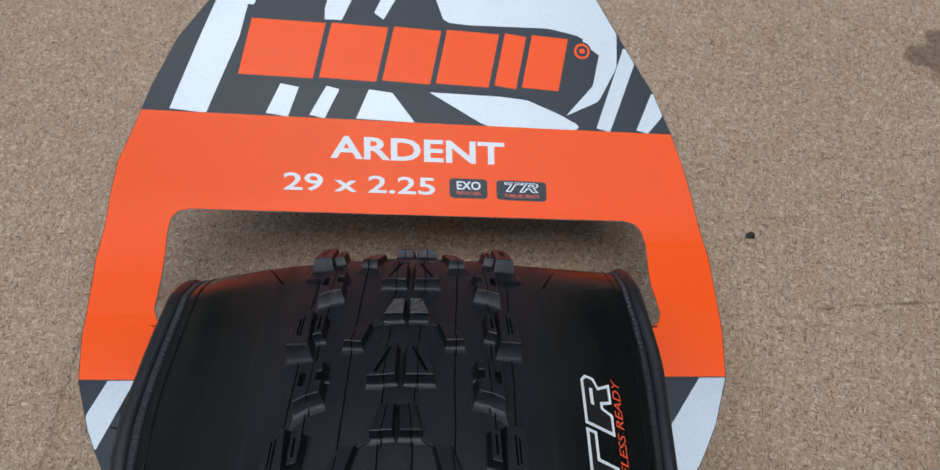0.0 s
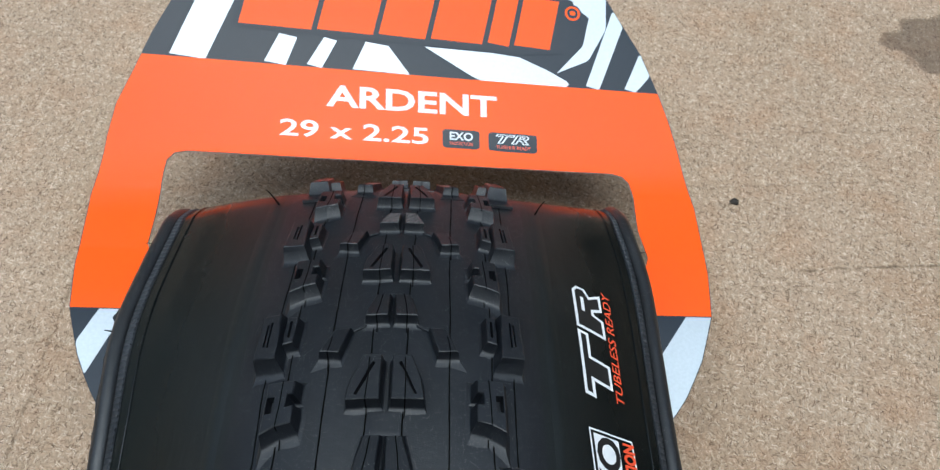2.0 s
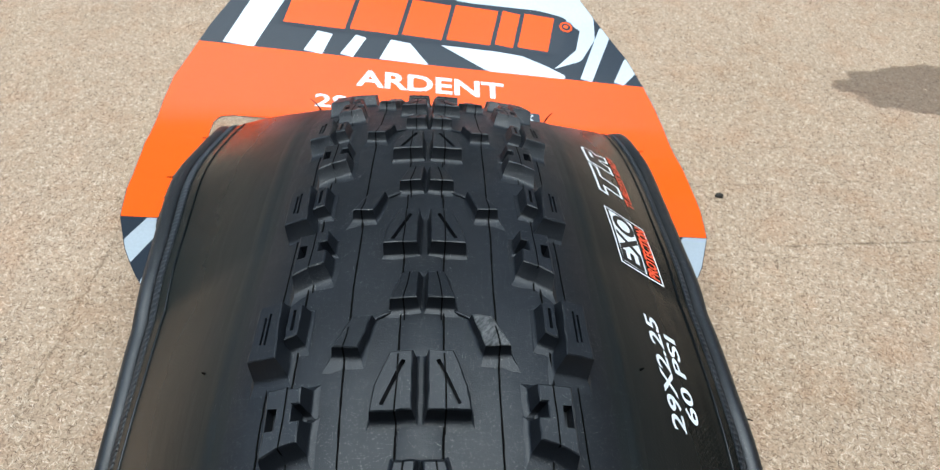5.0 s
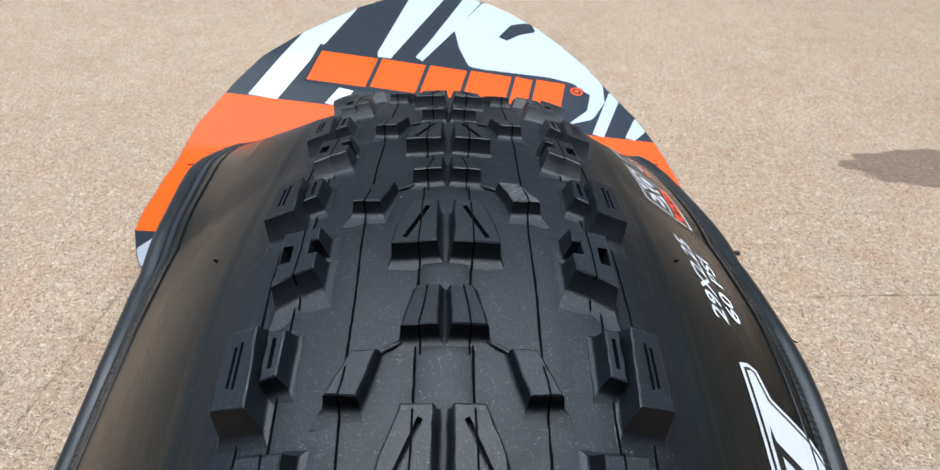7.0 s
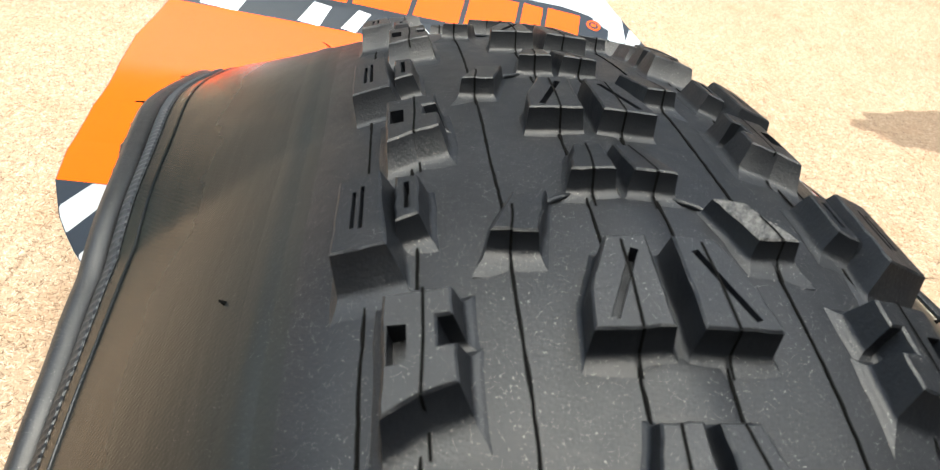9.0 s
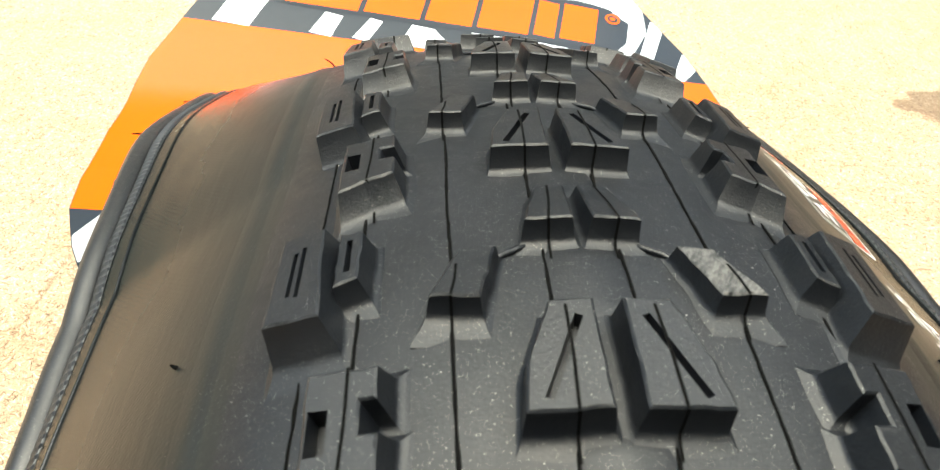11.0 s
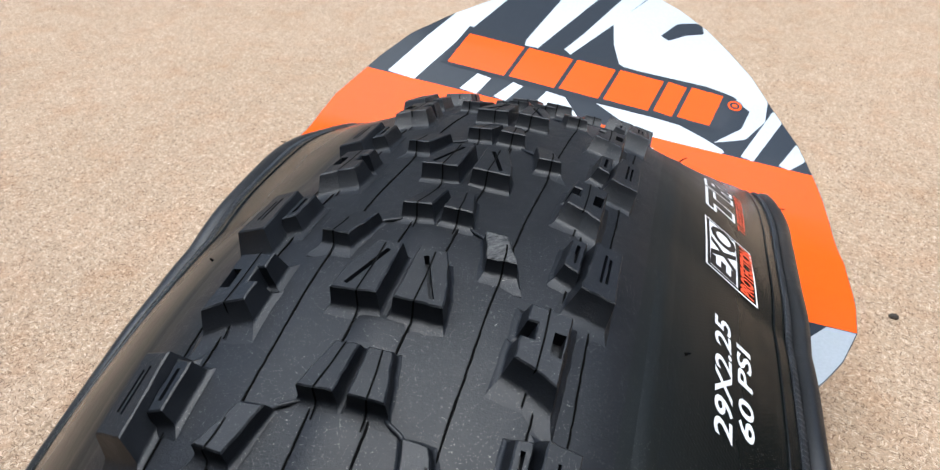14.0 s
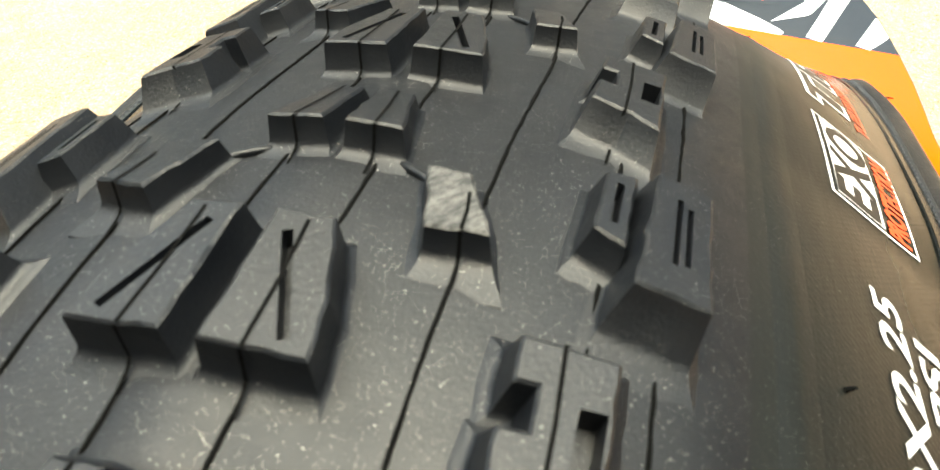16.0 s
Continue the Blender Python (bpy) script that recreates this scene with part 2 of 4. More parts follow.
def chipboard():
    """Raw particle board: short pressed strands in every direction, fine dust between, scribed lines, a damp stain."""
    m, nt, b = nodes_of("particle_board")
    base = coords(nt)
    warp = add(nt, "ShaderNodeTexNoise", Scale=90.0, Detail=2.0)
    nt.links.new(base, warp.inputs["Vector"])
    big = noise_tex(nt, base, 14, 5)
    col = mix(nt, ramp(nt, big, [(0.3, 0.0), (0.7, 1.0)]), (0.49, 0.35, 0.235), (0.57, 0.415, 0.29))
    col = mix(nt, ramp(nt, noise_tex(nt, base, 1100, 4, 0.7), [(0.35, 0.0), (0.65, 1.0)]), mix(nt, 0.66, col, (0.16, 0.115, 0.075)), col)
    heights = None
    for i in range(6):
        turn = i * 0.53 + 0.2
        v = coords(nt, (1.25, 0.24, 1.0), turn, (0.37 * i, 0.11 * i, 0))
        vor = nt.nodes.new("ShaderNodeTexVoronoi")
        vor.voronoi_dimensions = "2D"
        vor.inputs["Scale"].default_value = 950 + 260 * (i % 3)
        nt.links.new(v, vor.inputs["Vector"])
        sep = nt.nodes.new("ShaderNodeSeparateColor")
        nt.links.new(vor.outputs["Color"], sep.inputs[0])
        pick = maths(nt, "GREATER_THAN", sep.outputs[0], 0.6)
        body = maths(nt, "LESS_THAN", vor.outputs["Distance"], 0.27)
        mask = maths(nt, "MULTIPLY", maths(nt, "MULTIPLY", pick, body), 0.78)
        tone = ramp(nt, sep.outputs[1], [(0.0, (0.12, 0.08, 0.05)), (0.3, (0.30, 0.215, 0.145)), (0.7, (0.53, 0.41, 0.30)), (1.0, (0.74, 0.61, 0.47))])
        col = mix(nt, mask, col, tone)
        h = maths(nt, "MULTIPLY", mask, sep.outputs[2])
        heights = h if heights is None else maths(nt, "ADD", heights, h)
    # single dark strands, sparse and thin
    for i in range(4):
        v = coords(nt, (1.0, 0.16, 1.0), i * 0.79 + 0.35, (0.21 * i, 0.43 * i, 0))
        vor = nt.nodes.new("ShaderNodeTexVoronoi")
        vor.voronoi_dimensions = "2D"
        vor.inputs["Scale"].default_value = 1100 + 210 * i
        nt.links.new(v, vor.inputs["Vector"])
        sep = nt.nodes.new("ShaderNodeSeparateColor")
        nt.links.new(vor.outputs["Color"], sep.inputs[0])
        mask = maths(nt, "MULTIPLY", maths(nt, "GREATER_THAN", sep.outputs[0], 0.915), maths(nt, "LESS_THAN", vor.outputs["Distance"], 0.21))
        col = mix(nt, maths(nt, "MULTIPLY", mask, 0.75), col, ramp(nt, sep.outputs[1], [(0.0, (0.06, 0.035, 0.022)), (0.6, (0.17, 0.095, 0.055)), (1.0, (0.62, 0.52, 0.40))]))
        heights = maths(nt, "SUBTRACT", heights, maths(nt, "MULTIPLY", mask, 0.5))
    red = ramp(nt, noise_tex(nt, base, 48, 5, 0.65), [(0.48, 0.0), (0.68, 0.4)])
    col = mix(nt, red, col, mix(nt, 1.0, col, (0.92, 0.72, 0.58), "MULTIPLY"))
    pits = ramp(nt, noise_tex(nt, base, 420, 5, 0.7), [(0.62, 0.0), (0.74, 1.0)])
    col = mix(nt, maths(nt, "MULTIPLY", pits, 0.35), col, (0.12, 0.085, 0.055))
    sep = nt.nodes.new("ShaderNodeSeparateXYZ")
    wob = mix(nt, 0.0035, base, warp.outputs["Color"], "ADD")
    nt.links.new(wob, sep.inputs[0])
    xy = (sep.outputs[0], sep.outputs[1])
    broken = ramp(nt, noise_tex(nt, base, 260, 4), [(0.42, 0.15), (0.6, 1.0)])
    for ax, ay, bx, by, w, k in ((0.15, 0.126, 0.40, 0.133, 0.0009, 0.8), (0.10, 0.192, 0.42, 0.199, 0.0007, 0.5),
                                 (-0.118, 0.32, -0.145, 0.0, 0.0012, 0.5), (0.13, 0.232, 0.40, 0.24, 0.0007, 0.45),
                                 (-0.5, 0.105, -0.12, 0.098, 0.0008, 0.25), (0.12, 0.165, 0.21, 0.168, 0.0006, 0.4)):
        col = mix(nt, maths(nt, "MULTIPLY", segment(nt, xy, ax, ay, bx, by, w, k), broken), col, (0.10, 0.065, 0.035))
    # a damp oval patch
    dx = maths(nt, "MULTIPLY", maths(nt, "SUBTRACT", xy[0], 0.274), 1 / 0.052)
    dy = maths(nt, "MULTIPLY", maths(nt, "SUBTRACT", xy[1], 0.245), 1 / 0.024)
    r = maths(nt, "ADD", maths(nt, "MULTIPLY", dx, dx), maths(nt, "MULTIPLY", dy, dy))
    r = maths(nt, "ADD", r, maths(nt, "MULTIPLY_ADD", noise_tex(nt, base, 70, 5), 1.1, -0.55))
    damp = ramp(nt, r, [(0.85, 1.0), (1.0, 0.0)])
    col = mix(nt, maths(nt, "MULTIPLY", damp, 0.62), col, (0.085, 0.058, 0.04))
    nt.links.new(col, b.inputs["Base Color"])
    b.inputs["Roughness"].default_value = 0.85
    b.inputs["Specular IOR Level"].default_value = 0.25
    bump(nt, b, maths(nt, "ADD", heights, maths(nt, "MULTIPLY", noise_tex(nt, base, 1200, 4), 0.8)), 0.75, 0.0009)
    return m


M_BOARD = chipboard()
M_DIRT = plain("dark_dirt", (0.03, 0.024, 0.018), 0.9, 0.4)

# ---- the board underneath ----
bm = bmesh.new()
bmesh.ops.create_grid(bm, x_segments=2, y_segments=2, size=4.0)
me = bpy.data.meshes.new("ground")
bm.to_mesh(me)
bm.free()
me.materials.append(M_BOARD)
tagged(new("ground", me), "raw brown particle board floor with scribed lines and a damp stain", "floor", kind="structure")

# ---- added panels out of sight all round, to block and bounce light ----
M_SHADE_PANEL, M_PALE, M_MID = plain("dark_shade_panel", (0.045, 0.045, 0.045), 0.9, 0.2, 20), plain("grey_green_bounce_panel", (0.42, 0.49, 0.46), 0.9, 0.15, 20), plain("grey_shade_panel", (0.2, 0.205, 0.205), 0.9, 0.15, 20)
for name, cx, cy, lx, ly, tall in (("shade_panel_south", -0.725, -0.45, 3.15, 0.1, 1.4), ("shade_panel_north", -0.725, 2.3, 3.15, 0.1, 4.2),
                                   ("shade_panel_east", 0.9, 0.925, 0.1, 2.85, 0.95), ("bounce_panel_west", -2.35, 0.925, 0.1, 2.85, 1.2)):
    bm = bmesh.new()
    bmesh.ops.create_cube(bm, size=1.0)
    for v in bm.verts:
        v.co = Vector((v.co.x * lx + cx, v.co.y * ly + cy, (v.co.z + 0.5) * tall))
    me = bpy.data.meshes.new(name)
    bm.to_mesh(me)
    bm.free()
    paint, tone = {"bounce_panel_west": (M_PALE, "grey-green"), "shade_panel_north": (M_MID, "grey")}.get(name, (M_SHADE_PANEL, "dark"))
    me.materials.append(paint)
    tagged(new(name, me), f"plain {tone} panel added out of sight to shape the light", "wall", kind="structure")

# ---- the tyre's surface: s runs along it, v across it (millimetres), h stands off it ----
S_NODES = (-420, -330, -250, -215, -185, -150, -120, -100, -70, -40, -10, 20, 50, 80, 105, 116, 122, 136, 150, 195, 225, 250, 420)
S_SLOPE = (-180, -180, -178, -130, -92, -80, -41, -30, -23, -10.5, 5.5, 9.3, 18.5, 28.5, 34.5, 39, 46, 72, 90, 92, 130, 178, 180)
V_NODES = (0, 13.3, 21.1, 29.4, 39.3, 48.4, 58.1, 66.7, 73.8)
X_BENT, D_BENT = (0, 13.2, 20.8, 28.5, 37, 44.5, 52, 58.5, 63), (0, 0.9, 2.5, 5.7, 11.4, 17.4, 23.6, 28.8, 33.5)
X_FLAT, D_FLAT = (0, 13.2, 20.9, 29.0, 38.6, 47.2, 56.5, 64.8, 71.5), (0, 0.5, 1.3, 2.4, 4.4, 7.0, 10.5, 15.0, 19.0)
# how far the free edges stand out (x) and hang (d) from that section, along the tyre
EDGE_S = (-150, -110, -80, -55, -30, -5, 20, 45, 70, 90, 106, 116)
EDGE_OUT = {-1: (16.2, 11.6, 8.2, 5.2, 2.4, 1.4, 2.5, 1.1, 3.1, 1.3, -1.3, -2.8), 1: (-0.2, -0.2, -0.3, -0.4, -0.6, -0.9, -0.5, -2.6, -2.8, -3.1, -6.0, -9.0)}
EDGE_SAG = {-1: (25.7, 21.0, 17.3, 14.2, 10.5, 4.4, -2.3, -3.3, -4.4, -4.0, -5.3, -6.8), 1: (3.4, 1.6, 0.2, -1.1, -2.5, -3.5, -4.1, -2.7, -2.6, -5.6, -10.0, -13.2)}
_s = np.linspace(-420, 420, 3361)
_a = np.radians(np.interp(_s, S_NODES, S_SLOPE))
_k = np.ones(41) / 41
_a = np.convolve(np.pad(_a, 20, mode="edge"), _k, mode="valid")
_y = np.concatenate([[0], np.cumsum(np.cos((_a[1:] + _a[:-1]) / 2) * 0.25)])
_z = -np.concatenate([[0], np.cumsum(np.sin((_a[1:] + _a[:-1]) / 2) * 0.25)])
_y, _z = _y - np.interp(0, _s, _y), _z - np.interp(0, _s, _z) + 126.5


_wide = np.ones(121) / 121
_edge = {(n, side): np.convolve(np.pad(np.interp(_s, EDGE_S, t[side]), 60, mode="edge"), _wide, mode="valid") for n, t in (("out", EDGE_OUT), ("sag", EDGE_SAG)) for side in (-1, 1)}


def flatness(s):
    return lerp(s, (-210, -150, -110, 15, 60, 115), (1.0, 0.8, 0.0, 0.0, 0.45, 1.0))


def skin(s, v, h=0.0, inner=0.0):
    """The point of the tyre's outer face at (s, v), h above it; inner: an inner turn of the roll, that much smaller."""
    w, a, side = flatness(s), abs(v), -1 if v < 0 else 1
    k = max(0.0, (a - 27) / 47.5) ** 2.0
    x = (1 - w) * lerp(a, V_NODES, X_BENT) + w * lerp(a, V_NODES, X_FLAT) + k * lerp(s, _s, _edge["out", side])
    d = (1 - w) * lerp(a, V_NODES, D_BENT) + w * lerp(a, V_NODES, D_FLAT) + k * lerp(s, _s, _edge["sag", side]) - h + inner
    x = 0.7 + side * x
    ang = lerp(s, _s, _a)
    lean = ang * (1 - 0.7 * w) if s > 0 else ang
    roll = -0.07 * w * (1 if s > 0 else 0)
    y, z = lerp(s, _s, _y), lerp(s, _s, _z)
    return Vector((x, y - math.sin(lean) * d, z - math.cos(lean) * d + roll * x)) * MM


def v_of(u):
    """The way across the skin to the place that lies u to the side on the bent stretch."""
    return math.copysign(lerp(abs(u), X_BENT, V_NODES), u)


def seat(s, v, h=0.0):
    """A pose on the skin: x across, y along, z outwards."""
    p = skin(s, v, h)
    ex = (skin(s, v + 1, h) - skin(s, v - 1, h)).normalized()
    ey = skin(s + 1, v, h) - skin(s - 1, v, h)
    ey = (ey - ey.dot(ex) * ex).normalized()
    ez = ex.cross(ey)
    m = Matrix((ex, ey, ez)).transposed().to_4x4()
    m.translation = p
    return m


def sheet(name, s0, s1, ds, vs, material, parent, h=0.0, inner=0.0, thick=0.0, label="", closed=()):
    """A strip of the skin over a stretch of s and the stations vs; thick: closed underneath."""
    bm = bmesh.new()
    n = max(2, int((s1 - s0) / ds) + 1)
    ss = [s0 + (s1 - s0) * i / (n - 1) for i in range(n)]
    top = [[bm.verts.new(skin(s, v, h, inner)) for v in vs] for s in ss]
    for i in range(n - 1):
        for j in range(len(vs) - 1):
            bm.faces.new((top[i][j], top[i][j + 1], top[i + 1][j + 1], top[i + 1][j]))
    if thick:
        low = [[bm.verts.new(skin(s, v, h - thick, inner)) for v in vs] for s in ss]
        for i in range(n - 1):
            for j in range(len(vs) - 1):
                bm.faces.new((low[i][j], low[i + 1][j], low[i + 1][j + 1], low[i][j + 1]))
            for j, flip in closed:
                q = (top[i][j], top[i + 1][j], low[i + 1][j], low[i][j])
                bm.faces.new(q if not flip else q[::-1])
    return part(name, bm, material, parent, label, smooth=True)


def spread(a, b, n):
    return [a + (b - a) * i / (n - 1) for i in range(n)]


tyre = tagged(new("bicycle_tyre"), "black knobbly folding bicycle tyre rolled up on the board", "tyre")
S_A, S_B = -400, 400
sheet("tread_base", S_A, S_B, 2.5, spread(-33, 33, 27), M_TREAD, tyre, thick=1.6, label="matt black tread rubber")
for side in (-1, 1):
    e = 67.0
    vs = spread(33, e, 14) if side > 0 else spread(-e, -33, 14)
    sheet("sidewall", S_A, S_B, 2.5, vs, M_SIDE, tyre, thick=1.0, label="thin brownish-black sidewall")


# low moulded rings round the sidewalls
for side in (-1, 1):
    for v, wide, high in ((37.2, 2.2, 0.2),):
        vs = [side * (v + wide * k) for k in ((-1, -0.55, -0.1, 0.35, 0.8) if side > 0 else (0.8, 0.35, -0.1, -0.55, -1))]
        bm = bmesh.new()
        rows = []
        for s in spread(-190, 190, 191):
            lift = high * (1 + 0.35 * noise.noise((s * 0.05, v, side)))
            hs = [-0.02, 0.5 * lift, 0.95 * lift, 0.7 * lift, -0.02]
            rows.append([bm.verts.new(skin(s, q, h)) for q, h in zip(vs, hs if side > 0 else hs[::-1])])
        for a, b in zip(rows, rows[1:]):
            for j in range(4):
                bm.faces.new((a[j], a[j + 1], b[j + 1], b[j]))
        part("moulded_ring", bm, M_SIDE, tyre, "low ring moulded round the sidewall", smooth=True)


RIM = {-1: 72.8, 1: 72.8}


def ribbed_band(side):
    """The raised strip beside the bead with its fine cross ribs."""
    bm = bmesh.new()
    rows = []
    n, e = 620, RIM[side]
    for i in range(n):
        s = -170 + 330 * i / (n - 1)
        k = 0.26 * (i % 3 == 0) + 0.14 * noise.noise((s * 0.2, side, 0))
        hs = ((e - 5.4, -0.05), (e - 5.0, 0.35 + k), (e - 4.1, 0.5 + k), (e - 3.1, 0.4 + k), (e - 2.6, -0.2))
        rows.append([bm.verts.new(skin(s, side * v, h)) for v, h in hs])
    for i in range(n - 1):
        for j in range(4):
            q = (rows[i][j], rows[i][j + 1], rows[i + 1][j + 1], rows[i + 1][j])
            bm.faces.new(q if side > 0 else q[::-1])
    part("bead_band", bm, M_BAND, tyre, "finely ribbed strip along the bead")


def tube(pts, radius, sides=8, taper=None):
    """A round cord through the points."""
    bm = bmesh.new()
    rings = []
    for i, p in enumerate(pts):
        t = (pts[min(i + 1, len(pts) - 1)] - pts[max(i - 1, 0)]).normalized()
        a = t.cross(Vector((0, 0, 1)) if abs(t.z) < 0.9 else Vector((1, 0, 0))).normalized()
        b = t.cross(a)
        r = radius * (taper(i / (len(pts) - 1)) if taper else 1)
        rings.append([bm.verts.new(p + r * (math.cos(k) * a + math.sin(k) * b)) for k in spread(0, 2 * math.pi * (1 - 1 / sides), sides)])
    for i in range(len(rings) - 1):
        for j in range(sides):
            bm.faces.new((rings[i][j], rings[i][(j + 1) % sides], rings[i + 1][(j + 1) % sides], rings[i + 1][j]))
    bm.faces.new(rings[0][::-1])
    bm.faces.new(rings[-1])
    return bm


for side in (-1, 1):
    ribbed_band(side)
    cord = [skin(s, side * (RIM[side] + 0.5 * noise.noise((s * 0.05, side, 3))), -0.9) for s in spread(-200, 200, 220)]
    part("bead", tube(cord, 2.3 * MM, 10), M_BEAD, tyre, "thick folded bead edge", smooth=True)
    e = RIM[side]
    ridge = [skin(s, side * (64.3 + 0.25 * noise.noise((s * 0.04, side, 8))), 0.05) for s in spread(-190, 190, 200)]
    part("fine_ridge", tube(ridge, 0.28 * MM, 6), M_SIDE, tyre, "fine moulded ridge along the sidewall", smooth=True)
    vs = spread(e - 6, e, 5) if side > 0 else spread(-e, 6 - e, 5)
    sheet("bead_flap", S_A, S_B, 3, vs, M_BEAD, tyre, h=-0.6, thick=1.2, closed=((0, 0), (4, 1)))
    vs = spread(20, e + 1, 12) if side > 0 else spread(-e - 1, -20, 12)
    sheet("inner_turn", S_A, S_B, 4, vs, M_BEAD, tyre, inner=6.5, thick=1.5, label="inner turn of the rolled tyre", closed=((0, 0), (11, 1)))

# a ragged lip of flash along one bead
bm = bmesh.new()
rows = []
for s in spread(18, 108, 240):
    rag = lerp(s, (18, 50, 62, 108), (0.15, 0.3, 1.0, 1.0))
    out = lerp(s, (18, 45, 80, 108), (2.4, 3.0, 2.6, 1.6)) + rag * (1.5 * noise.noise((s * 0.12, 0, 7)) + 0.9 * noise.noise((s * 0.45, 3, 1)))
    rows.append([bm.verts.new(skin(s, -73.5, -1.6)), bm.verts.new(skin(s, -73.5 - 0.5 * out, -1.2)), bm.verts.new(skin(s, -73.5 - 0.5 * out, -1.2) + Vector((-out, 0, -1.0)) * MM * 0.8),
                 bm.verts.new(skin(s, -73.5, -2.4))])
for a, b in zip(rows, rows[1:]):
    for j in range(4):
        bm.faces.new((a[j], b[j], b[(j + 1) % 4], a[(j + 1) % 4]))
part("flash_lip", bm, M_BEAD, tyre, "thin ragged lip of rubber flash")

# mould lines along the tread
for u, wob in ((-26.6, 0.5), (-21.8, 0.5), (-13.1, 0.35), (-4.0, 0.3), (3.7, 0.35), (13.2, 0.3), (22.4, 0.5), (27.2, 0.5)):
    bm = bmesh.new()
    rows = []
    for s in spread(-170, 150, 321):
        c = v_of(u * 0.945) + wob * noise.noise((s * 0.06, u, 0)) + 0.1 * noise.noise((s * 0.7, u, 5))
        w = 0.17 + 0.09 * noise.noise((s * 0.35, u, 9))
        rows.append([bm.verts.new(skin(s, c + d, h)) for d, h in ((-w, 0.01), (-w * 0.6, 0.16), (w * 0.6, 0.16), (w, 0.01))])
    for a, b in zip(rows, rows[1:]):
        for j in range(3):
            bm.faces.new((a[j], a[j + 1], b[j + 1], b[j]))
    part("mould_line", bm, M_LINE, tyre, "thin black mould line")


# ---- knobs ----
def grown(poly, d):
    """The polygon (counter-clockwise) with each side moved outwards by d."""
    out = []
    n = len(poly)
    for i in range(n):
        p, q, r = Vector(poly[i - 1]), Vector(poly[i]), Vector(poly[(i + 1) % n])
        a, b = (q - p).normalized(), (r - q).normalized()
        na, nb = Vector((a.y, -a.x)), Vector((b.y, -b.x))
        m = na + nb
        k = d / max(0.35, 1 + na.dot(nb))
        out.append(tuple(q + m * k))
    return out


